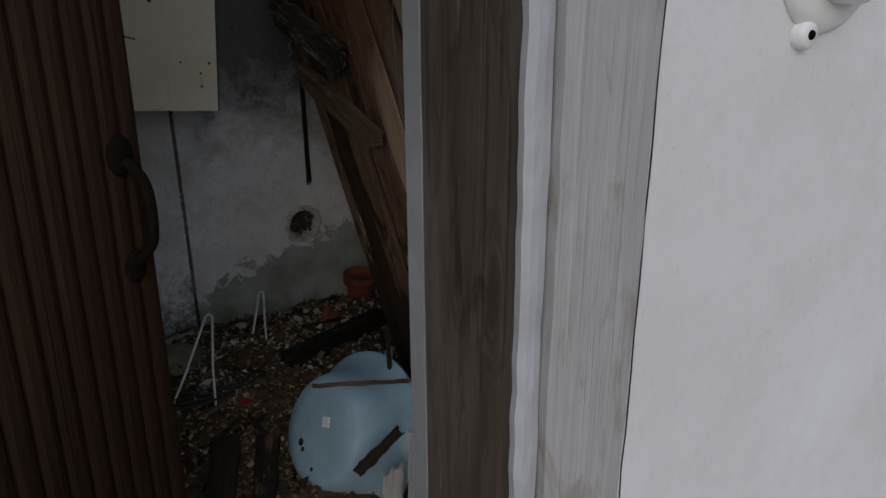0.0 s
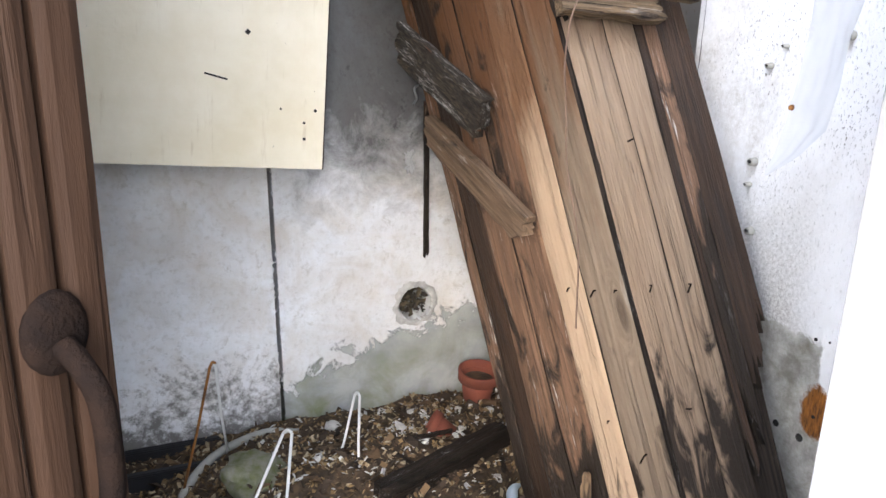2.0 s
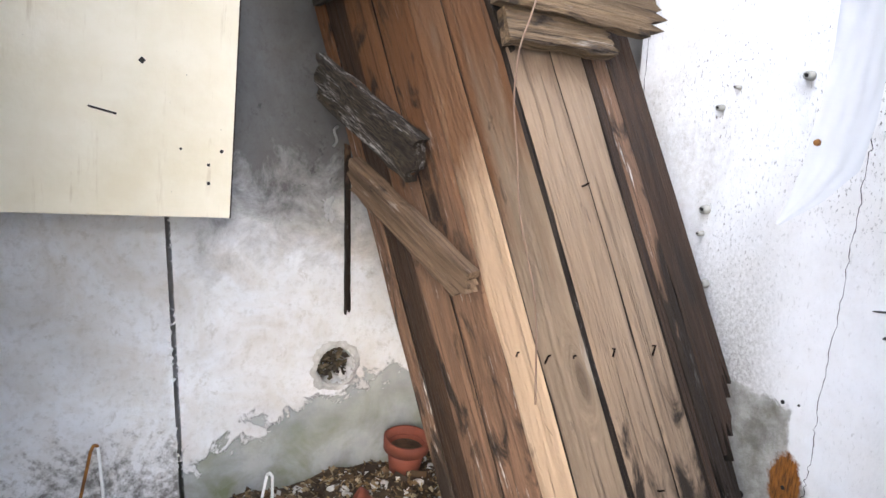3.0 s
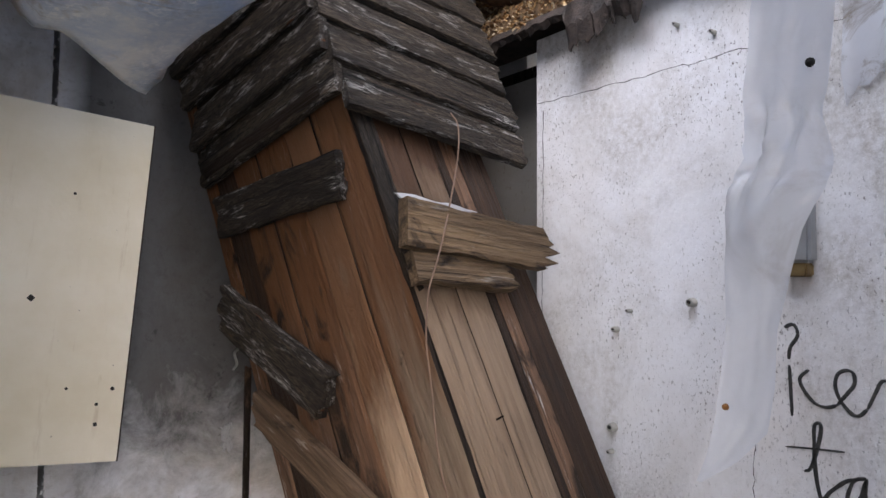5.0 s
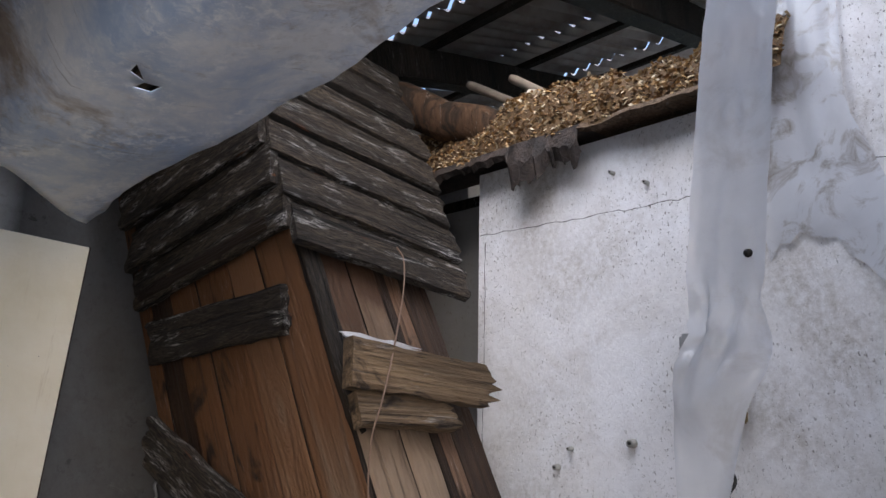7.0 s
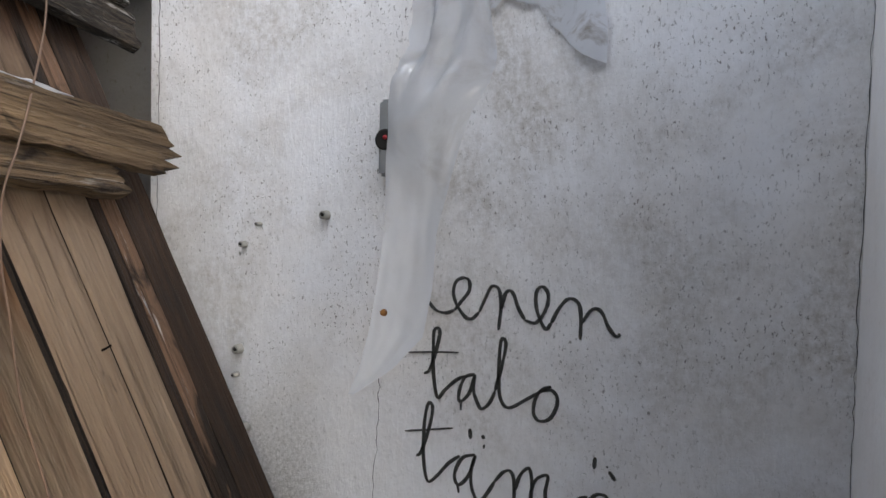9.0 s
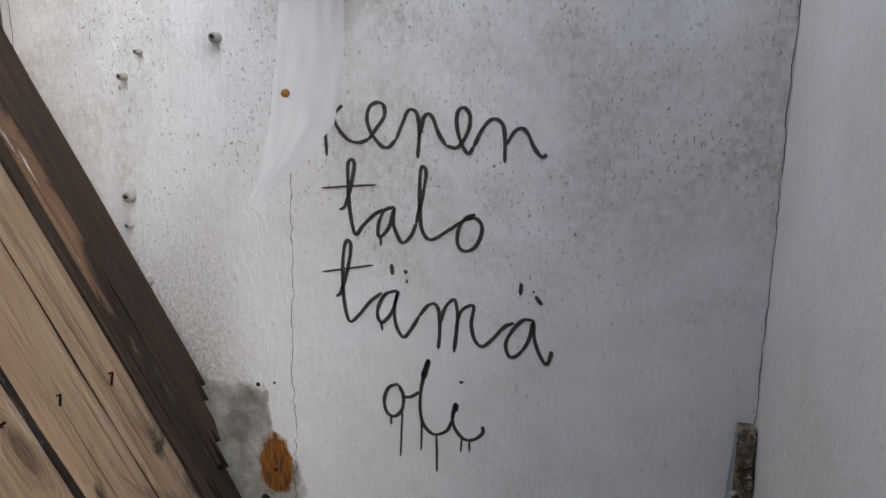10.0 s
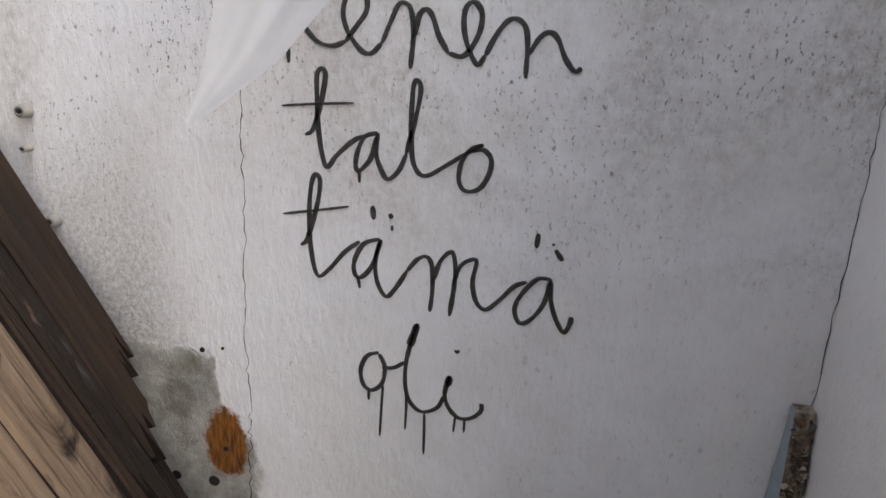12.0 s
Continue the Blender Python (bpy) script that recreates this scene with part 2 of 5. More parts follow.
def back_plaster():
    """The back wall: white wash flaking off grey cement in a damp band, green algae and black mould near the ground,
    sooty above with shade painted in.
    """
    m = Nodes("damp_plaster", 0.85, spec=0.25)
    v = m.coords((1, 1, 1))
    xyz = m.height_of()
    broad = m.noise(v, 2.6, 6, 0.6, 0.4)
    flake = m.noise(v, 9.0, 8, 0.68, 0.3)
    white = m.mix(m.ramp(broad, (0.35, 0.0), (0.7, 1.0)), (0.80, 0.82, 0.85), (0.62, 0.63, 0.64))
    fine = m.noise(v, 38, 8, 0.72, 0.2)
    white = m.mix(m.math("MULTIPLY", m.ramp(fine, (0.5, 0.0), (0.66, 1.0)), 0.4), white, (0.40, 0.39, 0.37))
    scuff = m.ramp(m.noise(v, 17, 9, 0.75, 0.5), (0.58, 0.0), (0.63, 1.0))
    white = m.mix(m.math("MULTIPLY", scuff, 0.35), white, (0.36, 0.34, 0.31))
    # yellow-brown water stain round the flue
    brown = m.math("MULTIPLY", m.ramp(m.noise(v, 5.0, 7, 0.65, 0.6), (0.42, 0.0), (0.66, 1.0)), 0.5)
    white = m.mix(brown, white, (0.50, 0.44, 0.36))
    edge = m.math("ADD", xyz[2], m.math("MULTIPLY", flake, -0.55))
    side = m.math("MULTIPLY", m.math("SUBTRACT", xyz[0], -0.9), 0.28)
    edge = m.math("SUBTRACT", edge, side)
    bare = m.ramp(m.math("ADD", edge, 0.5), (0.555, 1.0), (0.575, 0.0))
    right_of_joint = m.ramp(m.math("ADD", xyz[0], 2.0), (0.972, 0.0), (0.98, 1.0))
    bare = m.math("MULTIPLY", bare, right_of_joint)
    cement = m.mix(m.ramp(m.noise(v, 7, 6), (0.35, 0.0), (0.65, 1.0)), (0.27, 0.29, 0.30), (0.40, 0.41, 0.40))
    algae = m.math("MULTIPLY", m.ramp(m.noise(v, 6, 6, 0.6, 0.5), (0.4, 0.0), (0.65, 1.0)), m.ramp(xyz[2], (0.2, 1.0), (0.55, 0.0)))
    cement = m.mix(m.math("MULTIPLY", algae, 0.8), cement, (0.15, 0.17, 0.07))
    base = m.mix(bare, white, cement)
    mould = m.math("ADD", m.math("ADD", m.math("MULTIPLY", m.noise(v, 5, 8, 0.72, 0.4), 0.6), m.math("MULTIPLY", m.noise(v, 34, 6, 0.75), 0.45)), m.math("MULTIPLY", xyz[2], -0.42))
    mould = m.math("MULTIPLY", m.ramp(mould, (0.36, 0.0), (0.47, 1.0)), m.math("SUBTRACT", 1.0, right_of_joint))
    base = m.mix(m.math("MULTIPLY", mould, 0.85), base, (0.10, 0.095, 0.085))
    # sooty specks, and a greying upwards that puts shade into the colour
    soot_shade = m.math("MULTIPLY", m.ramp(m.noise(m.coords((1, 1, 0.5)), 3.6, 8, 0.7, 0.6), (0.47, 0.0), (0.62, 1.0)), m.ramp(m.math("ADD", xyz[2], m.math("MULTIPLY", xyz[0], 0.35)), (0.75, 0.0), (1.0, 1.0)))
    specks = m.math("MULTIPLY", m.ramp(m.noise(v, 22, 8, 0.75, 0.3), (0.60, 0.0), (0.64, 1.0)), soot_shade)
    base = m.mix(m.math("MULTIPLY", soot_shade, 0.35), base, (0.22, 0.22, 0.21))
    base = m.mix(m.math("MULTIPLY", specks, 0.8), base, (0.06, 0.058, 0.055))
    # thick soot and the shade beside the shaft, painted together, ragged towards the lower edge
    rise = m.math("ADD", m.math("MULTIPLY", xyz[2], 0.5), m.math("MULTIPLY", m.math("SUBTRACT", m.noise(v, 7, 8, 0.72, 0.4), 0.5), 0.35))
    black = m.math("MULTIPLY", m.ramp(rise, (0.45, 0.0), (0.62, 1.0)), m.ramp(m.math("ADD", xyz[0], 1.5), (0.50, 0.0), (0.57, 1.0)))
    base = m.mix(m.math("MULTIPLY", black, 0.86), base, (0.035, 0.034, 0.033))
    m.bump(m.math("ADD", m.math("ADD", m.math("MULTIPLY", bare, -0.7), m.math("MULTIPLY", flake, 0.5)), m.math("MULTIPLY", fine, 0.4)), 0.7, 0.010)
    return m.colour(base)


def plain(name, colour, rough=0.6, metal=0.0, vary=0.2, scale=12, bump=0.15, spec=0.4, second=None):
    m = Nodes(name, rough, metal, spec)
    v = m.coords((1, 1, 1))
    n = m.noise(v, scale, 6, 0.6, 0.2)
    other = second or tuple(c * (1 - vary) for c in colour)
    c = m.mix(m.ramp(n, (0.35, 0.0), (0.65, 1.0)), colour, other)
    m.bump(m.noise(v, scale * 5, 4), bump, 0.004)
    return m.colour(c)


def cream_paint():
    """Yellowed oil paint with brown runs and small chips."""
    m = Nodes("cream_paint", 0.5, spec=0.4)
    v = m.coords((1, 1, 1))
    c = m.mix(m.ramp(m.noise(v, 4, 7, 0.65), (0.36, 0.0), (0.66, 1.0)), (0.80, 0.745, 0.60), (0.70, 0.63, 0.46))
    runs = m.math("MULTIPLY", m.ramp(m.noise(m.coords((1, 1, 0.10)), 38, 6, 0.7), (0.58, 0.0), (0.72, 1.0)), m.ramp(m.noise(v, 6, 5), (0.44, 0.0), (0.62, 1.0)))
    c = m.mix(m.math("MULTIPLY", runs, 0.55), c, (0.40, 0.30, 0.16))
    chip = m.ramp(m.noise(v, 75, 4, 0.6), (0.72, 0.0), (0.74, 1.0))
    c = m.mix(chip, c, (0.10, 0.075, 0.045))
    m.bump(m.math("SUBTRACT", m.noise(v, 60, 4), m.math("MULTIPLY", chip, 1.5)), 0.2, 0.004)
    return m.colour(c)


WOOD_FRESH = wood("boards_pale", (0.46, 0.345, 0.24), (0.35, 0.25, 0.165), rot_at=0.75, streak=0.15, sparse=0.05, foot=0.95, checked=0.15, knots=0.5, lichen=0.1)
WOOD_WORN = wood("boards_worn", (0.26, 0.195, 0.14), (0.14, 0.10, 0.069), rot_at=0.68, streak=0.25, foot=1.0, checked=0.35, knots=0.6)
WOOD_ASH = wood("boards_greyed", (0.285, 0.222, 0.162), (0.155, 0.115, 0.080), rot_at=0.70, streak=0.2, sparse=0.03, foot=0.95, checked=0.3, knots=0.75, lichen=0.12)
WOOD_TAN = wood("boards_tan", (0.275, 0.205, 0.142), (0.155, 0.108, 0.070), rot_at=0.72, streak=0.12, sparse=0.04, foot=0.8, checked=0.25, knots=0.7, damp=(0.040, 0.018, 0.009))
WOOD_RED = wood("boards_reddish", (0.25, 0.148, 0.090), (0.066, 0.040, 0.026), rot_at=0.59, streak=0.95, sparse=-0.02, foot=0.8, checked=0.5, knots=0.7, lichen=0.2)
WOOD_DARK = wood("boards_wet_dark", (0.062, 0.034, 0.019), (0.014, 0.009, 0.006), rot_at=0.60, spec=0.25, rough=0.7, checked=0.4)
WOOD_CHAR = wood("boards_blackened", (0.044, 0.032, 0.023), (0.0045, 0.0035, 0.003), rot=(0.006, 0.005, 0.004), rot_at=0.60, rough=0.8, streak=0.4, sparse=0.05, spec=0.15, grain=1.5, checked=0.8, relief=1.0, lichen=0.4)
WOOD_BROWN = wood("slat_brown", (0.24, 0.165, 0.105), (0.05, 0.032, 0.020), rot_at=0.62, rough=0.8, streak=0.3, grain=1.4, knots=0.7)
WOOD_DOOR = wood("door_boards", (0.028, 0.0145, 0.008), (0.0155, 0.008, 0.0045), rot_at=0.85, rough=0.7, grain=0.6, checked=0.1, spec=0.1, relief=0.35)
WOOD_JAMB = wood("jamb_brown", (0.140, 0.115, 0.100), (0.058, 0.043, 0.034), rot=(0.048, 0.033, 0.025), rot_at=0.63, rough=0.75, streak=0.25, grain=0.6, checked=0.15, relief=0.35, knots=0.5)
WOOD_SPLIT = wood("split_wood", (0.30, 0.205, 0.115), (0.040, 0.027, 0.017), rot_at=0.59, streak=0.35, grain=1.7, checked=0.7, relief=1.0)
CLAD_GREY = weathered("cladding_silvered", (0.105, 0.080, 0.055), 0.9, 0.53)
CLAD_BLACK = weathered("cladding_blackened", (0.060, 0.046, 0.033), 0.8, 0.55)
WALL_WHITE = lettered_plaster()
WALL_OUT = plaster("outer_plaster", (0.76, 0.76, 0.80), 0.12)
WALL_FRONT = plaster("inner_plaster", (0.80, 0.80, 0.82), 0.25)
# plaster darkened in colour for the dim upper walls and the shaded recess
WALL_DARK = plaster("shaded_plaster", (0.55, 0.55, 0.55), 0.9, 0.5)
WALL_RECESS_DIM = plaster("recess_shade_plaster", (0.27, 0.265, 0.26), 0.9, 0.6)
WALL_BACK = back_plaster()
TRIM_WHITE = wood("trim_white_paint", (0.47, 0.47, 0.48), (0.36, 0.355, 0.35), rot=(0.30, 0.28, 0.25), rot_at=0.60, rough=0.65, grain=1.6, checked=0.2, relief=0.35)
EDGE_INNER = plain("edge_old_paint", (0.27, 0.275, 0.285), 0.6, vary=0.2, scale=14)
EDGE_WHITE = plain("edge_white_paint", (0.46, 0.47, 0.49), 0.6, vary=0.18, scale=14)
CREAM = cream_paint()
IRON = plain("rusted_iron", (0.005, 0.0035, 0.003), 0.9, 0.0, scale=40, bump=0.6, spec=0.03, second=(0.009, 0.0055, 0.004))
BLACK_GAP = plain("dark_gap", (0.02, 0.018, 0.016), 0.95)
GROUND = plain("pale_bounce_ground", (0.34, 0.32, 0.29), 0.95, scale=7, bump=0.8, second=(0.24, 0.23, 0.20))
TERRACOTTA = plain("terracotta", (0.20, 0.055, 0.030), 0.85, scale=14, second=(0.15, 0.045, 0.028))
BLUE_PLASTIC = plain("blue_plastic", (0.30, 0.43, 0.52), 0.45, vary=0.15, scale=7, second=(0.22, 0.33, 0.41))
WIRE_WHITE = plain("white_coated_wire", (0.66, 0.67, 0.66), 0.45, vary=0.15)
RUST = plain("rust_stain", (0.30, 0.13, 0.03), 0.95, scale=30, second=(0.13, 0.055, 0.02), bump=0.7)


# ---- building helpers ----
def mesh_of(bm, name, mat, smooth=False):
    me = bpy.data.meshes.new(name)
    bmesh.ops.recalc_face_normals(bm, faces=bm.faces)
    bm.to_mesh(me)
    bm.free()
    me.materials.append(mat)
    if smooth:
        for p in me.polygons:
            p.use_smooth = True
    return me


def part(name, bm, material, parent, label="", at=None, smooth=False):
    """Links a bmesh as one mesh object under a thing or under a part."""
    ob = new(name, bm if isinstance(bm, bpy.types.Mesh) else mesh_of(bm, name, material, smooth))
    if at is not None:
        ob.matrix_world = at
    if parent is not None:
        ob.parent = parent
    if label:
        tagged(ob, label)
    return ob


def thing(name, label, category, at=None, group="", kind=""):
    ob = new(name)
    ob.empty_display_size = 0.1
    if at is not None:
        ob.matrix_world = at
    return tagged(ob, label, category, group, kind)


def box_bm(x0, x1, y0, y1, z0, z1, bevel=0.0, bm=None):
    own = bmesh.new()
    bmesh.ops.create_cube(own, size=1)
    for v in own.verts:
        v.co = Vector(((x0 + x1) / 2 + v.co.x * (x1 - x0), (y0 + y1) / 2 + v.co.y * (y1 - y0), (z0 + z1) / 2 + v.co.z * (z1 - z0)))
    if bevel:
        bmesh.ops.bevel(own, geom=own.edges[:], offset=bevel, segments=2, affect="EDGES")
    if bm is None:
        return own
    tmp = bpy.data.meshes.new("tmp")
    own.to_mesh(tmp)
    own.free()
    bm.from_mesh(tmp)
    bpy.data.meshes.remove(tmp)
    return bm


def tube_bm(points, radius, sides=8, bm=None, taper=None):
    """A round bar along a line of points."""
    bm = bm or bmesh.new()
    pts = [Vector(p) for p in points]
    rings = []
    side = None
    for i, p in enumerate(pts):
        d = (pts[min(i + 1, len(pts) - 1)] - pts[max(i - 1, 0)]).normalized()
        if side is None:
            side = d.orthogonal().normalized()
        side = (side - d * side.dot(d)).normalized()
        up = d.cross(side)
        r = radius * (taper(i / (len(pts) - 1)) if taper else 1.0)
        rings.append([bm.verts.new(p + r * (math.cos(k * math.tau / sides) * side + math.sin(k * math.tau / sides) * up)) for k in range(sides)])
    for a, b in zip(rings, rings[1:]):
        for k in range(sides):
            bm.faces.new((a[k], a[(k + 1) % sides], b[(k + 1) % sides], b[k]))
    bm.faces.new(rings[0][::-1])
    bm.faces.new(rings[-1])
    return bm


def lathe_bm(profile, sides=32):
    """Profile of (radius, z) turned round z, open at both ends unless the radius is 0."""
    bm = bmesh.new()
    rings = []
    for r, z in profile:
        if r < 1e-6:
            rings.append([bm.verts.new((0, 0, z))])
        else:
            rings.append([bm.verts.new((r * math.cos(k * math.tau / sides), r * math.sin(k * math.tau / sides), z)) for k in range(sides)])
    for a, b in zip(rings, rings[1:]):
        for k in range(sides):
            j = (k + 1) % sides
            if len(a) == 1 and len(b) > 1:
                bm.faces.new((a[0], b[j], b[k]))
            elif len(b) == 1 and len(a) > 1:
                bm.faces.new((a[k], a[j], b[0]))
            elif len(a) > 1:
                bm.faces.new((a[k], a[j], b[j], b[k]))
    return bm


def curve_points(keys, steps=8):
    """A smooth line through a few points."""
    p = [Vector(k) for k in keys]
    p = [2 * p[0] - p[1]] + p + [2 * p[-1] - p[-2]]
    out = []
    for a, b, c, d in zip(p, p[1:], p[2:], p[3:]):
        for i in range(steps):
            t = i / steps
            out.append(0.5 * (2 * b + (c - a) * t + (2 * a - 5 * b + 4 * c - d) * t * t + (3 * b - a - 3 * c + d) * t**3))
    return out + [p[-2]]


def plank_bm(length, width, thick, seed=0, ragged0=0.0, ragged1=0.0, wobble=0.0015, cols=5, rows=10, slant1=0.0):
    """A board: x its width from 0, y its thickness from 0 outwards, z its length from 0; ragged0 and ragged1: how far its ends are splintered."""
    rng = random.Random(seed)
    bm = bmesh.new()
    cols = max(cols, 11) if max(ragged0, ragged1) > 0.02 else cols
    lows, highs = ([0.0] * (cols + 1) for _ in range(2))
    for ends, ragged in ((lows, ragged0), (highs, ragged1)):
        lean, bow = rng.uniform(-0.5, 0.5), rng.uniform(0, 6)
        for i in range(cols + 1):
            u = i / cols
            ends[i] = ragged * min(1.0, max(0.0, 0.5 + lean * (u - 0.5) + 0.55 * noise.noise(Vector((u * 3.1, seed * 1.7, bow))) + 0.3 * noise.noise(Vector((u * 9, seed * 2.3, bow))) + rng.uniform(-0.1, 0.1)))
        if ragged > 0.06:  # one long splinter
            k = rng.randrange(1, cols)
            ends[k] *= 0.25
    grid = {}
    for j in range(rows + 1):
        ex0, ex1 = rng.uniform(-wobble, wobble), rng.uniform(-wobble, wobble)
        for i in range(cols + 1):
            u = i / cols
            z0, z1 = lows[i], length - highs[i] + slant1 * (u - 0.5)
            x = u * width + ex0 * (1 - u) + ex1 * u
            round_edge = 0.0025 if i in (0, cols) else 0.0
            for s in (0, 1):
                y = 0.0 if s == 0 else thick - round_edge + rng.uniform(-0.4, 0.4) * wobble
                grid[i, j, s] = bm.verts.new((x, y, z0 + (z1 - z0) * j / rows))
    f = bm.faces.new
    for j in range(rows):
        for i in range(cols):
            f((grid[i, j, 1], grid[i + 1, j, 1], grid[i + 1, j + 1, 1], grid[i, j + 1, 1]))
            f((grid[i, j, 0], grid[i, j + 1, 0], grid[i + 1, j + 1, 0], grid[i + 1, j, 0]))
        for i in (0, cols):
            f((grid[i, j, 0], grid[i, j, 1], grid[i, j + 1, 1], grid[i, j + 1, 0]))
    for i in range(cols):
        for j in (0, rows):
            f((grid[i, j, 0], grid[i + 1, j, 0], grid[i + 1, j, 1], grid[i, j, 1]))
    return bm


def axes(origin, x, y, z):
    """A pose whose own axes point along x, y and z."""
    m = Matrix([Vector(x).normalized(), Vector(y).normalized(), Vector(z).normalized()]).transposed().to_4x4()
    m.translation = Vector(origin)
    return m


def structure(name, bm, mat, label, category, smooth=False):
    return tagged(part(name, bm, mat, None, "", None, smooth), label, category, "", "structure")


# ---- the shell of the room ----
# right wall x = 0, back wall y = 2.157, front wall y = 0 with the doorway, left wall x = -2.0
# the yard is out of view; its pale colour is there to reflect light indoors
structure("ground", box_bm(-60, 60, -60, 60, -0.5, 0.0), GROUND, "unseen yard around the house, kept pale to bounce light indoors", "ground")

wall_bm = box_bm(0.0, 0.16, 0.0, 1.385, -0.2, 2.19)
box_bm(0.0, 0.16, 0.0, 0.56, 2.19, 2.62, bm=wall_bm)
wall_east = structure("wall_east", wall_bm, WALL_WHITE, "white limewashed wall with mould specks and black lettering", "wall")
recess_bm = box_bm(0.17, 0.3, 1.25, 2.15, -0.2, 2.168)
# upper block added dark, to stand for the shade behind the log
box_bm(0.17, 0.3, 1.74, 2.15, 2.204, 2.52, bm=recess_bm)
structure("wall_recess", recess_bm, WALL_RECESS_DIM, "plaster wall of a recess, its shade put into a dim grey colour", "wall")

FLUE = (-0.51, 0.555, 0.066)


def back_wall():
    """The back wall in two slabs either side of an open joint, with a round flue hole through the right one."""
    bm = box_bm(-2.2, -1.023, 2.157, 2.36, -0.2, 2.75)
    box_bm(-1.023, -1.008, 2.33, 2.36, -0.2, 2.75, bm=bm)
    x0, x1, z0, z1 = -1.008, 0.3, -0.2, 2.75
    cx, cz, r = FLUE
    n = 32
    rng = random.Random(4)
    ring, outer, deep = [], [], []
    for k in range(n):
        a = math.tau * k / n
        c, s = math.cos(a), math.sin(a)
        rr = r * rng.uniform(0.93, 1.08)
        ring.append(bm.verts.new((cx + rr * c, 2.157, cz + rr * s)))
        deep.append(bm.verts.new((cx + 0.9 * rr * c, 2.25, cz + 0.9 * rr * s)))
        f = 0.2 / max(abs(c), abs(s))
        outer.append(bm.verts.new((cx + f * c, 2.157, cz + f * s)))
    for k in range(n):
        j = (k + 1) % n
        bm.faces.new((ring[k], ring[j], outer[j], outer[k]))
        bm.faces.new((ring[k], deep[k], deep[j], ring[j]))
    bm.faces.new(deep)
    # the field round the square patch
    xs, zs = (x0, cx - 0.2, cx + 0.2, x1), (z0, cz - 0.2, cz + 0.2, z1)
    for i in range(3):
        for j in range(3):
            if (i, j) != (1, 1):
                bm.faces.new([bm.verts.new(p) for p in ((xs[i], 2.157, zs[j]), (xs[i + 1], 2.157, zs[j]), (xs[i + 1], 2.157, zs[j + 1]), (xs[i], 2.157, zs[j + 1]))])
    bm.faces.new([bm.verts.new(p) for p in ((x0, 2.157, z0), (x0, 2.157, z1), (x0, 2.36, z1), (x0, 2.36, z0))])
    bmesh.ops.remove_doubles(bm, verts=bm.verts, dist=0.0005)
    return bm


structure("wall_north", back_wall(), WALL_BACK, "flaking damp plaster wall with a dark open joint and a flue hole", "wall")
structure("wall_west", box_bm(-2.2, -2.0, -0.235, 2.157, -0.2, 2.02), WALL_FRONT, "white plaster side wall", "wall")

# front wall: right of the doorway, left of it, and over it
DOOR_X0, DOOR_X1, LINTEL = -1.86, -1.09, 2.02
structure("wall_south", box_bm(-1.045, 0.0, -0.235, 0.0, -0.2, 2.19), WALL_FRONT, "white plastered front wall beside the doorway", "wall")
structure("wall_south_outer", box_bm(-1.045, 3.0, -0.252, -0.238, -0.2, 2.75), WALL_OUT, "white outer plaster of the front wall", "wall")
structure("wall_south_left", box_bm(-4.0, DOOR_X0 - 0.045, -0.235, 0.0, -0.2, 2.75), WALL_OUT, "white plastered front wall by the hinges", "wall")
structure("wall_south_lintel", box_bm(DOOR_X0 - 0.045, -1.045, -0.235, 0.0, LINTEL + 0.05, 2.75), WALL_OUT, "white plaster over the doorway", "wall")

# the door frame: brown timber lining with a white edge inside and outside, and a painted board on the outer wall
door_frame = thing("door_frame", "brown timber door frame with flaking white outer edge", "door frame", pose(0, 0, 0), kind="structure")
part("jamb", plank_bm(LINTEL, 0.190, 0.045, 11, rows=24, cols=8, wobble=0.001), WOOD_JAMB, door_frame, "weathered brown timber jamb", axes((DOOR_X1 + 0.045, -0.23, 0), (0, 1, 0), (-1, 0, 0), (0, 0, 1)))
part("jamb", plank_bm(LINTEL, 0.185, 0.045, 12, rows=12), WOOD_JAMB, door_frame, "", axes((DOOR_X0 - 0.045, -0.045, 0), (0, -1, 0), (1, 0, 0), (0, 0, 1)))
part("head_jamb", plank_bm(DOOR_X1 - DOOR_X0 + 0.09, 0.185, 0.045, 13), WOOD_JAMB, door_frame, "", axes((DOOR_X0 - 0.045, -0.23, LINTEL + 0.045), (0, 1, 0), (0, 0, -1), (1, 0, 0)))
part("inner_edge", box_bm(DOOR_X1 + 0.001, DOOR_X1 + 0.045, -0.0395, 0.002, 0, LINTEL, 0.0008), EDGE_INNER, door_frame, "grey-white painted inner edge")
part("outer_edge", plank_bm(LINTEL, 0.030, 0.012, 14, rows=60, cols=3, wobble=0.0016), EDGE_WHITE, door_frame, "chipped white outer edge", axes((DOOR_X1 + 0.001, -0.232, 0), (1, 0, 0), (0, -1, 0), (0, 0, 1)))
part("architrave", plank_bm(2.2, 0.120, 0.02, 15, rows=40, cols=6, wobble=0.002), TRIM_WHITE, door_frame, "grey-white weathered painted board", axes((DOOR_X1 + 0.034, -0.236, 0), (1, 0, 0), (0, -1, 0), (0, 0, 1)))
part("shadow_gap", tube_bm([(DOOR_X1 + 0.1555 + random.Random(k).uniform(-0.0012, 0.0012), -0.2535, 0.02 + 0.045 * k) for k in range(48)], 0.0009, 5), BLACK_GAP, door_frame, "dark cracked joint along the board")
part("threshold", plank_bm(DOOR_X1 - DOOR_X0, 0.2, 0.04, 16), WOOD_WORN, door_frame, "worn wooden threshold", axes((DOOR_X0, -0.03, 0.0), (0, -1, 0), (0, 0, 1), (1, 0, 0)))


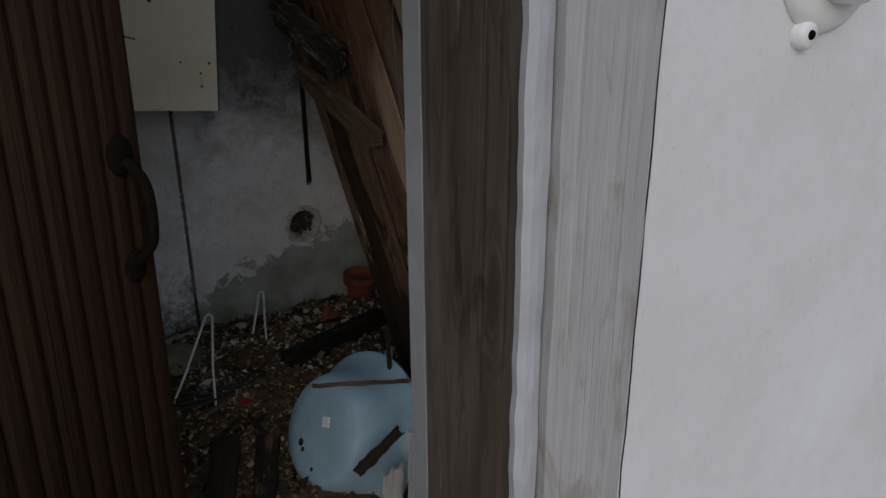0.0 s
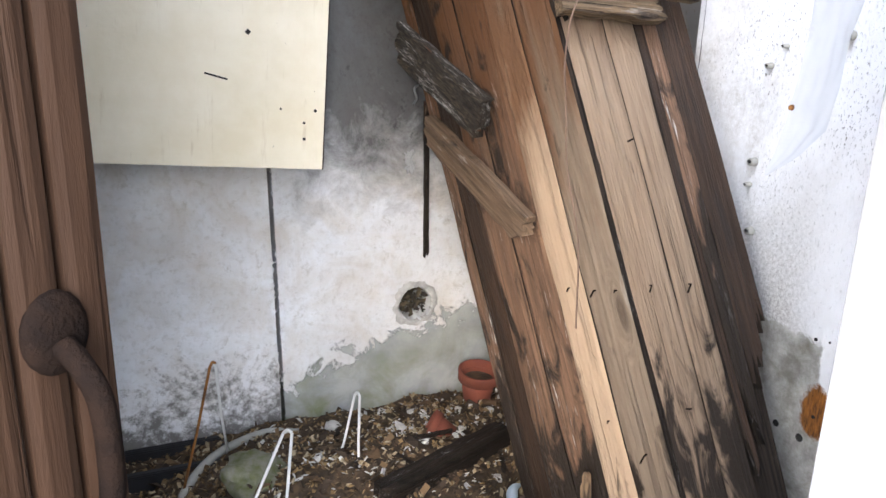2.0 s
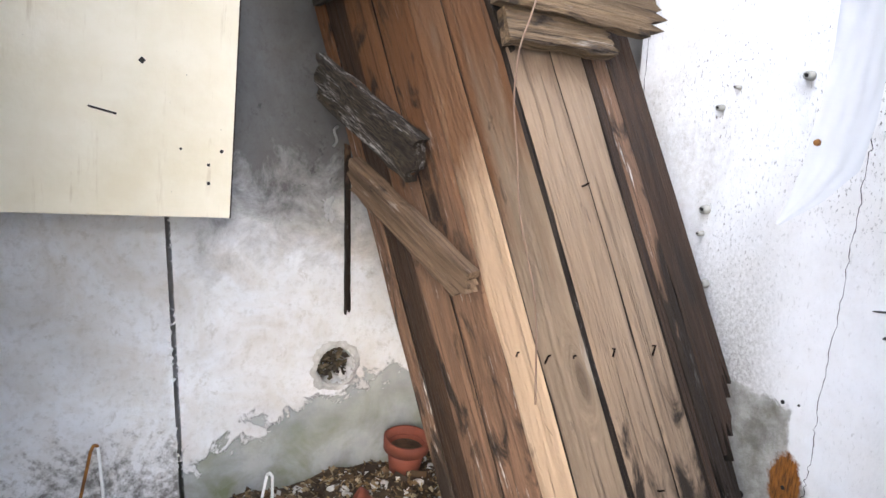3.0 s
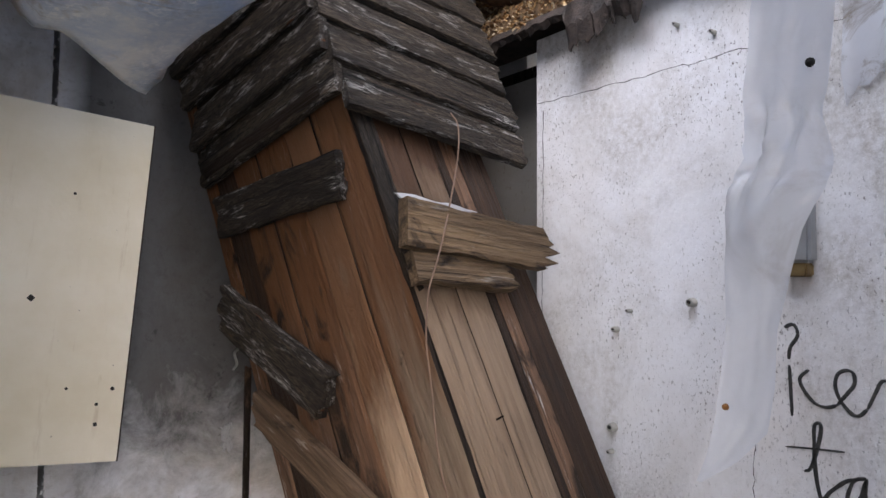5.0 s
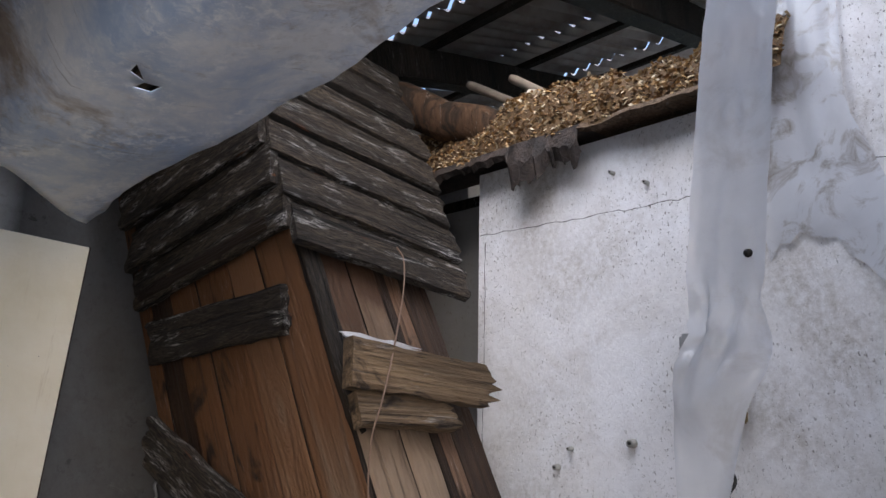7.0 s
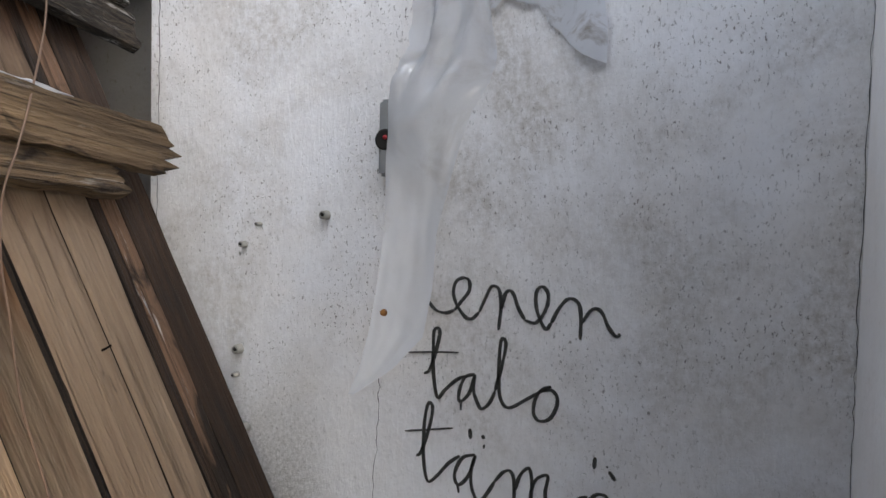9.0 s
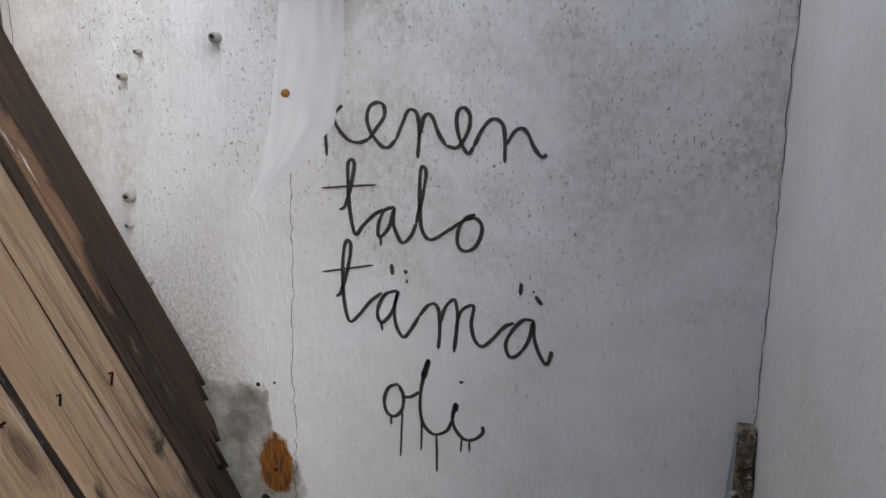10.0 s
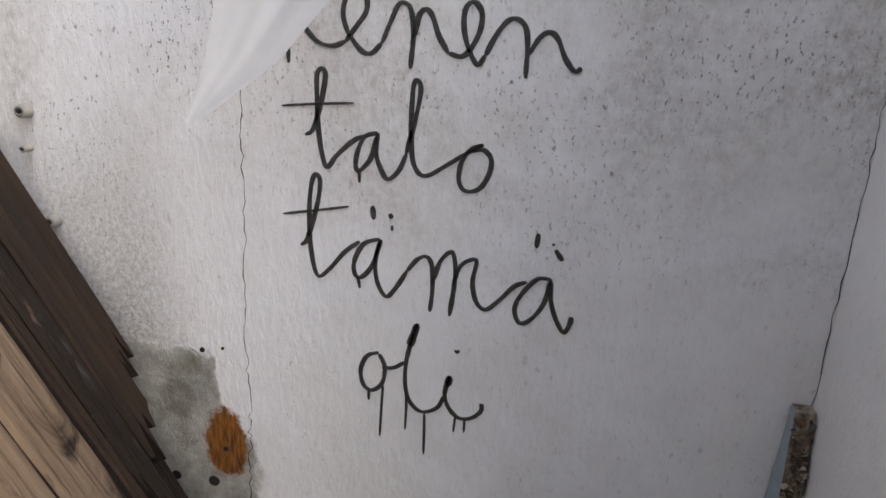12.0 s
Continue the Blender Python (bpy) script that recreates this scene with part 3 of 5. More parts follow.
# ---- the door leaf, ajar inwards ----
HINGE, EDGE = Vector((-1.850, -0.040, 0)), Vector((-1.376, 0.405, 0))
leaf_x = (EDGE - HINGE).normalized()
leaf_y = Vector((leaf_x.y, -leaf_x.x, 0))
door_leaf = thing("door_leaf", "brown tongue-and-groove plank door standing ajar", "door", axes(HINGE + Vector((0, 0, 0.05)), leaf_x, leaf_y, (0, 0, 1)) @ pose(0.006, 0, 0, 0, 1.5, 0))
leaf_w = (EDGE - HINGE).length
boards = 16
for i in range(boards):
    w = leaf_w / boards
    part("board", plank_bm(1.93, w - 0.007, 0.012, 30 + i, cols=4, rows=14, wobble=0.0008), WOOD_DOOR, door_leaf, "", pose(i * w + 0.003, 0.0, 0))
part("backing", box_bm(0.002, leaf_w - 0.002, -0.022, -0.001, 0.004, 1.926), WOOD_DARK, door_leaf, "dark inner layer of the door")


def door_pull():
    """A forged pull: round plates above and below a bowed grip; its own z is up, y away from the leaf."""
    pull = part("handle", tube_bm(curve_points([(0, 0.006, 0.077), (0.001, 0.022, 0.064), (0.003, 0.036, 0.040), (0.003, 0.040, 0.0), (0.003, 0.036, -0.046), (0.001, 0.02, -0.07), (0, 0.006, -0.084)], 6), 0.0095, 10), IRON, door_leaf, "rusty forged iron pull handle", pose(leaf_w - 0.052, 0.013, 1.165), True)
    for z, r in ((0.085, 0.026), (-0.092, 0.022)):
        bm = lathe_bm([(0, 0.008), (r * 0.7, 0.007), (r * 0.95, 0.003), (r, 0.0), (r, -0.002), (0, -0.002)], 20)
        for v in bm.verts:
            v.co.y *= 1.25
        part("plate", bm, IRON, pull, "", pose(0, 0, z, -90, 0, 0), True)


door_pull()

# ---- cream wall cupboard on the back wall ----
cupboard = thing("wall_cupboard", "cream-painted wall cupboard with a stained, chipped door", "cupboard", pose(-1.553, 1.83, 1.186, 0, 4.5, 0))
part("body", box_bm(0.006, 0.645, 0.026, 0.325, 0.01, 0.78, 0.003), plain("cupboard_side", (0.30, 0.25, 0.16), 0.7), cupboard)
leafbm = box_bm(0, 0.652, 0.0, 0.02, 0, 0.79, 0.002)
part("door", leafbm, CREAM, cupboard, "cream door with brown runs and nail holes")
part("edge_strip", plank_bm(0.79, 0.021, 0.004, 57, 0.0, 0.0, 0.0018, 3, 60), WOOD_DARK, cupboard, "dark chipped edge of the door", axes((0.6515, 0, 0), (0, 1, 0), (1, 0, 0), (0, 0, 1)))
for x, z, s in ((0.625, 0.165, 0.004), (0.595, 0.13, 0.0035), (0.597, 0.085, 0.004), (0.53, 0.165, 0.003), (0.44, 0.36, 0.006), (0.5, 0.6, 0.003)):
    part("nail_hole", box_bm(-s, s, -0.0015, 0.001, -s, s, 0.0008), BLACK_GAP, cupboard, "", pose(x, 0, z, 0, random.Random(z).uniform(0, 90), 0))
part("slit", box_bm(-0.03, 0.03, -0.0015, 0.001, -0.002, 0.003, 0.0008), BLACK_GAP, cupboard, "dark slit in the paint", pose(0.36, 0, 0.24, 0, 12, 0))

# ---- the leaning boarded shaft ----
BO = Vector((-0.486, 0.912, 1.0))
DL = Vector((math.cos(radians(99)), math.sin(radians(99)), 0))
DR = Vector((math.cos(radians(5)), math.sin(radians(5)), 0))
UP = Vector((-0.128, 0.436, 1.0))
UPN = UP.normalized()
NL = DL.cross(UP).normalized() * -1
NL = NL if NL.x < 0 else -NL
NR = DR.cross(UP).normalized()
NR = NR if NR.y < 0 else -NR
shaft = thing("boarded_shaft", "leaning wooden shaft of rotting boards with weathered cladding on top", "shaft")


def on_left(l, h, out=0.0):
    return BO + l * DL + h * UP + out * NL


def on_right(s, h, out=0.0):
    return BO + s * DR + h * UP + out * NR


def upright(face, a0, a1, h0, h1, mat, seed, out=0.0, r0=0.1, r1=0.02, thick=0.022, label="", slant=0.0):
    """A board along the shaft's own height between two places across a face."""
    d, n, put = (DL, NL, on_left) if face == "L" else (DR, NR, on_right)
    across = (d - UPN * d.dot(UPN))
    width = (a1 - a0) * across.length
    x = across.normalized()
    o = put(a0, h0, 0.3 * out - thick)
    m = axes(o, x, n, UPN)
    ob = part("board", plank_bm((h1 - h0) * UP.length, width + 0.0004, thick, seed, r0, r1, 0.002, 6, 16, slant), mat, shaft, label, m)
    ob.data.materials.append(WOOD_CHAR)  # sawn edges blackened, standing in for the shade in the gaps
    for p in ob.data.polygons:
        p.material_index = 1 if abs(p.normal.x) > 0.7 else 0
    return ob


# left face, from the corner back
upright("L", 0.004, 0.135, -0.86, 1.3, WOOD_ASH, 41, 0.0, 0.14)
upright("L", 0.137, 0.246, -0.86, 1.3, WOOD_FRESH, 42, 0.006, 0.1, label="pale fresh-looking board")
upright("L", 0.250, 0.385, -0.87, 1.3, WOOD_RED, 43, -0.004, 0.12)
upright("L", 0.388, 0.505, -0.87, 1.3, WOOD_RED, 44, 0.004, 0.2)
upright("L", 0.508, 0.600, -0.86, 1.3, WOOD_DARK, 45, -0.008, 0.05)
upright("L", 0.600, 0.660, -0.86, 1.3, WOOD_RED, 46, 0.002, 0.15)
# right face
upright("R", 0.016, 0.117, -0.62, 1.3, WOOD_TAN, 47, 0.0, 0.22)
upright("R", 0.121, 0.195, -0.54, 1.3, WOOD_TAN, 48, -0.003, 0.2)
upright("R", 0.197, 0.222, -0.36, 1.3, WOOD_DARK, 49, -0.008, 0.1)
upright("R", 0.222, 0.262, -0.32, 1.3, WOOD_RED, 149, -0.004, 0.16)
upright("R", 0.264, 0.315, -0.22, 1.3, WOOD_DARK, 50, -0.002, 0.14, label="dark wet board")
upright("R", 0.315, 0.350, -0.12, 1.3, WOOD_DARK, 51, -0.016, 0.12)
part("core", plank_bm(2.1, 0.28, 0.02, 52, cols=2, rows=4), WOOD_CHAR, shaft, "", axes(on_right(0.02, -0.5, -0.05), DR, NR, UPN))
part("core", plank_bm(2.2, 0.52, 0.02, 53, cols=2, rows=4), WOOD_CHAR, shaft, "", axes(on_left(0.04, -0.6, -0.055), DL - UPN * DL.dot(UPN), NL, UPN))


def across(face, a0, h0, a1, h1, width, mat, seed, out, r0=0.0, r1=0.0, thick=0.02, name="cladding_board", label="", tilt=0.0):
    """A board laid across a face: its lower edge runs from (a0, h0) to (a1, h1)."""
    n, put = (NL, on_left) if face == "L" else (NR, on_right)
    p, q = put(a0, h0, out), put(a1, h1, out)
    z = (q - p).normalized()
    x = (UPN - z * UPN.dot(z)).normalized()
    x = Matrix.Rotation(tilt, 3, z) @ x
    y = z.cross(x)
    y = y if y.dot(n) > 0 else -y
    return part(name, plank_bm((q - p).length, width, thick, seed, r0, r1, 0.003, 5, 12), mat, shaft, label, axes(p, x, y, z))


# black sheets added under the cladding, so that its gaps look deep in shade
across("R", 0.0, 0.89, 0.40, 0.86, 0.62, WOOD_CHAR, 83, 0.012, thick=0.01, name="lining")
across("L", 0.0, 0.96, 0.58, 0.83, 0.60, WOOD_CHAR, 84, 0.012, thick=0.01, name="lining")
# cladding round the top: boards lapped like shingles on both faces
lap = random.Random(17)
for i in range(7):
    h = 0.845 + i * 0.098
    across("R", -0.034, h + 0.03, 0.43 + lap.uniform(0, 0.05) + 0.010 * i, h - 0.045 + lap.uniform(-0.006, 0.006), 0.106, lap.choice((CLAD_BLACK, CLAD_GREY, CLAD_GREY)), 60 + i, 0.026 + lap.uniform(0, 0.004), 0.0, 0.04, 0.02, tilt=-0.15)
for i in range(7):
    h = 0.925 + i * 0.094
    across("L", -0.026, h, 0.60 + lap.uniform(0, 0.05), h - 0.15 + 0.012 * i + lap.uniform(-0.006, 0.006), 0.102, lap.choice((CLAD_BLACK, CLAD_GREY, CLAD_GREY)), 70 + i, 0.022 + lap.uniform(0, 0.004), 0.0, 0.04, 0.02, tilt=0.15)
# dark strip down the corner under the cladding
upright("R", -0.004, 0.040, 0.52, 0.97, CLAD_BLACK, 59, 0.05, 0.08, 0.0, 0.016, "dark corner strip with a splintered foot")
across("L", 0.02, 0.925, 0.60, 0.80, 0.03, WOOD_RED, 77, 0.03, 0.02, 0.05, 0.012)
across("L", 0.05, 0.715, 0.60, 0.655, 0.098, CLAD_BLACK, 78, 0.025, 0.02, 0.05, label="dark loose board")
across("R", -0.02, 0.600, 0.395, 0.556, 0.088, WOOD_SPLIT, 79, 0.03, 0.0, 0.13, 0.03, "splintered_board", "splintered broken board, pale inside", 0.25)
across("R", -0.012, 0.535, 0.25, 0.520, 0.062, WOOD_SPLIT, 80, 0.02, 0.0, 0.06, 0.025, "splintered_board", "splintered broken board, pale inside")
across("R", -0.015, 0.678, 0.20, 0.655, 0.018, EDGE_WHITE, 85, 0.052, 0.02, 0.08, 0.004, "paint_remnant", "flaking white paint along the upper edge", 0.25)
across("L", 0.31, 0.275, 0.66, 0.455, 0.10, CLAD_GREY, 81, 0.045, 0.03, 0.05, 0.03, "loose_slat", "loose grey weathered slat")
across("L", 0.235, 0.055, 0.62, 0.25, 0.075, WOOD_BROWN, 82, 0.04, 0.05, 0.05, 0.03, "loose_slat", "broken brown slat with splintered end")


# ---- the heap on the floor ----
def heap(x, y):
    """The height of the rubbish over the floor."""
    h = 0.05 + 0.11 * min(max((y - 0.1) / 1.3, 0.0), 1.0)
    h += 0.11 * math.exp(-(((x + 0.92) / 0.33) ** 2 + ((y - 1.58) / 0.33) ** 2))
    h += 0.05 * math.exp(-(((x + 0.35) / 0.4) ** 2 + ((y - 1.75) / 0.4) ** 2))
    h -= 0.07 * math.exp(-(((x + 1.6) / 0.25) ** 2 + ((y - 2.0) / 0.3) ** 2))
    h += 0.035 * noise.noise(Vector((x * 5, y * 5, 0))) + 0.015 * noise.noise(Vector((x * 14, y * 14, 3)))
    return max(h, 0.012)


def heap_bm():
    bm = bmesh.new()
    nx, ny = 90, 96
    g = [[bm.verts.new((x, y, heap(x, y))) for y in (-0.0 + 2.15 * j / ny for j in range(ny + 1))] for x in (-1.99 + 2.15 * i / nx for i in range(nx + 1))]
    for i in range(nx):
        for j in range(ny):
            bm.faces.new((g[i][j], g[i + 1][j], g[i + 1][j + 1], g[i][j + 1]))
    return bm


SOIL = plain("rotten_litter", (0.10, 0.065, 0.036), 0.95, scale=26, bump=0.9, second=(0.035, 0.024, 0.015))


def chip_material(name, *colours):
    m = Nodes(name, 0.85)
    g = m.node("NewGeometry")
    stops = [(i / len(colours), c) for i, c in enumerate(colours)]
    r = m.ramp(g.outputs["Random Per Island"], *stops)
    m.tree.nodes[-1].color_ramp.interpolation = "CONSTANT"
    v = m.coords((1, 1, 1))
    c = m.mix(m.math("MULTIPLY", m.noise(v, 60, 4), 0.5), r, (0.05, 0.035, 0.02))
    return m.colour(c)


LITTER = chip_material("mixed_litter", (0.10, 0.06, 0.03), (0.045, 0.03, 0.018), (0.20, 0.13, 0.06), (0.09, 0.06, 0.035), (0.38, 0.30, 0.18), (0.045, 0.03, 0.02), (0.22, 0.15, 0.075), (0.46, 0.38, 0.25), (0.05, 0.035, 0.02), (0.30, 0.20, 0.09))
SHAVINGS = chip_material("wood_shavings", (0.42, 0.28, 0.13), (0.55, 0.42, 0.25), (0.30, 0.17, 0.07), (0.16, 0.08, 0.03), (0.62, 0.52, 0.36), (0.34, 0.19, 0.07), (0.08, 0.045, 0.022))
PALE = chip_material("plaster_crumbs", (0.62, 0.62, 0.60), (0.50, 0.50, 0.48), (0.70, 0.69, 0.65))


def chips_mesh(name, places, mat, seed, size=(0.006, 0.02), thin=0.25):
    """Many small bent flakes in one mesh; places: a function that gives a place for a flake."""
    rng = random.Random(seed)
    verts, faces = [], []
    for p in places(rng):
        L = rng.uniform(*size)
        W = L * rng.uniform(0.25, 0.8)
        T = L * thin * rng.uniform(0.3, 1)
        m = Euler((rng.uniform(-0.9, 0.9), rng.uniform(-0.9, 0.9), rng.uniform(0, 6.3))).to_matrix()
        k = len(verts)
        bend = rng.uniform(-0.4, 0.4) * L
        for x, y, z in ((-L, -W, 0), (L, -W * 0.7, 0), (L * 0.9, W, 0), (-L * 0.8, W * 0.8, 0), (0, 0, T + bend)):
            v = Vector(p) + m @ Vector((x * 0.5, y * 0.5, z * 0.5))
            verts.append(tuple(v))
        for f in ((0, 1, 4), (1, 2, 4), (2, 3, 4), (3, 0, 4), (3, 2, 1, 0)):
            faces.append(tuple(k + i for i in f))
    me = bpy.data.meshes.new(name)
    me.from_pydata(verts, [], faces)
    me.materials.append(mat)
    return me


structure("floor", heap_bm(), SOIL, "floor buried under dark rotten litter", "floor", True)


def over_heap(count, x0, x1, y0, y1, lift=0.004):
    def places(rng):
        for _ in range(count):
            x, y = rng.uniform(x0, x1), rng.uniform(y0, y1)
            yield x, y, heap(x, y) + rng.uniform(-0.002, lift)
    return places


tagged(new("litter", chips_mesh("litter", over_heap(22000, -1.75, 0.1, 0.15, 2.14, 0.014), LITTER, 3, (0.006, 0.026), 0.4)), "brown litter of bark, leaves and wood chips", "litter", kind="stuff")
tagged(new("wood_fragments", chips_mesh("wood_fragments", over_heap(520, -1.7, 0.05, 0.3, 2.1, 0.020), chip_material("bark_pieces", (0.10, 0.06, 0.03), (0.03, 0.02, 0.014), (0.20, 0.13, 0.07), (0.045, 0.03, 0.02)), 15, (0.02, 0.065), 0.45)), "dark broken pieces of bark and rotten wood", "wood fragments", kind="stuff")
tagged(new("plaster_crumbs", chips_mesh("plaster_crumbs", over_heap(420, -1.2, -0.15, 1.4, 2.12, 0.014), PALE, 5, (0.008, 0.028), 0.5)), "pale crumbs of fallen plaster", "rubble", kind="stuff")

# ---- over the room: fallen sheet, remains of the ceiling with sawdust, tin roof ----
def metal_sheet_material():
    """Old galvanised tin: blue-grey zinc with milky blooms and scratches, brown with rust towards the waves."""
    m = Nodes("galvanised_sheet", 0.38, 0.12, 0.6)
    v = m.coords((1, 1, 1))
    cloud = m.noise(v, 6.0, 10, 0.72, 0.3)
    spangle = m.noise(v, 55, 8, 0.75, 0.4)
    c = m.mix(m.ramp(cloud, (0.38, 0.0), (0.60, 1.0)), (0.40, 0.52, 0.70), (0.80, 0.83, 0.86))
    milk = m.math("MULTIPLY", m.ramp(spangle, (0.50, 0.0), (0.60, 1.0)), m.ramp(m.noise(v, 11, 6, 0.7), (0.44, 0.0), (0.60, 1.0)))
    c = m.mix(m.math("MULTIPLY", milk, 0.8), c, (0.93, 0.95, 0.97))
    grime = m.math("MULTIPLY", m.ramp(spangle, (0.36, 1.0), (0.48, 0.0)), m.ramp(m.noise(v, 5, 6, 0.7), (0.46, 0.0), (0.62, 1.0)))
    c = m.mix(m.math("MULTIPLY", grime, 0.6), c, (0.30, 0.27, 0.24))
    scratch = m.ramp(m.noise(m.coords((4, 90, 4)), 1.6, 5, 0.6, 0.5), (0.66, 0.0), (0.69, 1.0))
    c = m.mix(m.math("MULTIPLY", scratch, 0.45), c, (0.22, 0.21, 0.22))
    xyz = m.height_of()
    far = m.ramp(m.math("SUBTRACT", -0.60, m.math("ADD", xyz[0], m.math("MULTIPLY", xyz[1], 0.15))), (0.38, 0.0), (0.52, 0.36))
    stain = m.ramp(m.math("ADD", m.noise(v, 5.0, 9, 0.7, 0.5), far), (0.58, 0.0), (0.72, 1.0))
    rusty = m.mix(m.ramp(m.noise(v, 16, 8, 0.7, 0.4), (0.38, 0.0), (0.62, 1.0)), (0.16, 0.100, 0.055), (0.42, 0.34, 0.26))
    c = m.mix(m.math("MULTIPLY", stain, 0.9), c, rusty)
    m.link(m.ramp(cloud, (0.3, 0.28), (0.7, 0.50)), m.bsdf.inputs["Roughness"])
    m.bump(m.math("ADD", m.noise(v, 9, 6), m.math("MULTIPLY", spangle, 0.25)), 0.3, 0.01)
    return m.colour(c)


SHEET = metal_sheet_material()


def sheet_bm():
    """A long wavy sheet with a torn corner: flat towards its free edge, then deep waves."""
    bm = bmesh.new()
    nx, ny = 64, 40
    rng = random.Random(9)
    jag = [0.0]
    for _ in range(ny + 8):
        jag.append(0.7 * jag[-1] + rng.uniform(-0.004, 0.004))
    g = {}
    for j in range(ny + 1):
        for i in range(nx + 1):
            u = i / nx
            d = u * 1.08
            y_end = 1.47 - d * 1.1 if d < 0.2 else 1.25 + 0.1 * (d - 0.2)
            y = 0.42 + (y_end - 0.42) * j / ny
            x = -0.852 - 0.15 * (y - 0.8) - d + (0.012 * math.sin(y * 9) + jag[j] if i == 0 else 0)
            wave = 0.0 if d < 0.23 else 0.050 * (1 - math.cos((d - 0.23) * math.tau / 0.17))
            curl = 0.010 * math.sin(d * 16 + y * 3) + 0.006 * noise.noise(Vector((d * 9, y * 6, 0)))
            z = 2.0 + 0.13 * (0.8 - y) - 0.13 * min(d, 0.3) + wave + curl
            if 9 <= i <= 13 and 20 <= j <= 24:
                x, y = x + rng.uniform(-0.007, 0.007), y + rng.uniform(-0.009, 0.009)
            g[i, j] = bm.verts.new((x, y, z))
    for j in range(ny):
        for i in range(nx):
            if (i, j) in ((11, 21), (10, 22)):  # torn hole
                if i == 11:
                    bm.faces.new((g[i, j], g[i + 1, j], g[i, j + 1]))
                continue
            bm.faces.new((g[i, j], g[i + 1, j], g[i + 1, j + 1], g[i, j + 1]))
    return bm


sheet = tagged(part("metal_sheet", sheet_bm(), SHEET, None, "", None, True), "sagging galvanised sheet, blue-grey with brown stains", "metal sheet")
_s = sheet.modifiers.new("thick", "SOLIDIFY")
_s.thickness, _s.offset = 0.002, 1

structure("ceiling", box_bm(0.165, 3.2, -0.24, 3.6, 2.17, 2.2), WOOD_CHAR, "remains of a boarded ceiling", "ceiling")


def sawdust_top(x, y):
    edge = min(1.0, max(0.0, (x + 0.07) / 0.07)) ** 0.6
    return 2.2 + edge * (0.125 + 0.075 * noise.noise(Vector((x * 4, y * 4, 1))) + 0.035 * noise.noise(Vector((x * 14, y * 14, 2))) + 0.05 * math.exp(-((y - 1.25) / 0.3) ** 2))


def sawdust_bm():
    bm = bmesh.new()
    nx, ny = 40, 50
    g = [[bm.verts.new((x, y, sawdust_top(x, y))) for y in (0.55 + 1.15 * j / ny for j in range(ny + 1))] for x in (-0.07 + 0.75 * i / nx for i in range(nx + 1))]
    for i in range(nx):
        for j in range(ny):
            bm.faces.new((g[i][j], g[i + 1][j], g[i + 1][j + 1], g[i][j + 1]))
    return bm


def over_sawdust(count):
    def places(rng):
        for _ in range(count):
            x, y = -0.07 + 0.7 * rng.random() ** 1.6, rng.uniform(0.55, 1.68)
            yield x, y, sawdust_top(x, y) + rng.uniform(-0.003, 0.008)
    return places


tagged(part("sawdust", sawdust_bm(), plain("sawdust_bed", (0.15, 0.09, 0.04), 0.95, scale=40, bump=1.0, second=(0.06, 0.035, 0.018)), None, "", None, True), "loose sawdust insulation spilling over the wall top", "sawdust", kind="stuff")
tagged(new("wood_shavings", chips_mesh("wood_shavings", over_sawdust(15000), SHAVINGS, 6, (0.004, 0.017))), "golden wood shavings on the wall top", "shavings", kind="stuff")


def ragged_strip(y0, y1, drop, seed, x=-0.075, z=2.2):
    """Torn tar paper hanging over the wall's top edge."""
    rng = random.Random(seed)
    bm = bmesh.new()
    n = 110
    rows = []
    d = drop * 0.6
    for i in range(n + 1):
        y = y0 + (y1 - y0) * i / n
        d = drop * (1.0 if y < 1.21 else 0.34) * (0.66 + 0.55 * noise.noise(Vector((y * 9, seed, 5))) + 0.4 * noise.noise(Vector((y * 41, seed, 6))) + 0.2 * noise.noise(Vector((y * 120, seed, 9))))
        lip = 0.026 * noise.noise(Vector((y * 9, seed, 0))) + 0.006 * noise.noise(Vector((y * 31, seed, 2)))
        rows.append([bm.verts.new(p) for p in ((0.1, y, z + 0.012), (x + lip, y, z + 0.01 + lip * 0.3), (x - 0.012 + lip, y, z - d * 0.5), (x + 0.004 + 1.5 * lip, y + rng.uniform(-0.006, 0.006), z - d))])
    for a, b in zip(rows, rows[1:]):
        for k in range(3):
            bm.faces.new((a[k], a[k + 1], b[k + 1], b[k]))
    return bm


TAR = plain("tar_paper", (0.020, 0.017, 0.015), 0.75, scale=30, bump=0.9, spec=0.3, second=(0.062, 0.046, 0.038))
# the second, shallow strip stands for a thin brown lath
for y0, y1, drop, seed in ((0.995, 1.68, 0.115, 3), (0.60, 0.995, 0.013, 8)):
    ob = tagged(part("tar_paper", ragged_strip(y0, y1, drop, seed), TAR if drop > 0.05 else WOOD_BROWN, None), "ragged strip along the wall top: black tar paper, then thin brown lath", "tar paper")
    mod = ob.modifiers.new("thick", "SOLIDIFY")
    mod.thickness = 0.004

tagged(part("rotten_log", tube_bm([(-0.15 + 0.09 * t, 1.62 - 0.15 * t, 2.435 - 0.07 * t + 0.01 * math.sin(5 * t)) for t in (0, 0.15, 0.3, 0.6, 1, 1.6, 2.4)], 0.062, 16, None, lambda u: 0.94 + 0.08 * math.sin(u * 40) - 0.12 * u), wood("rotten_log", (0.13, 0.072, 0.038), (0.022, 0.013, 0.008), rot_at=0.55, rough=0.95, streak=0.4, grain=0.7), None, "", None, True), "rotten round log end over the wall", "log")


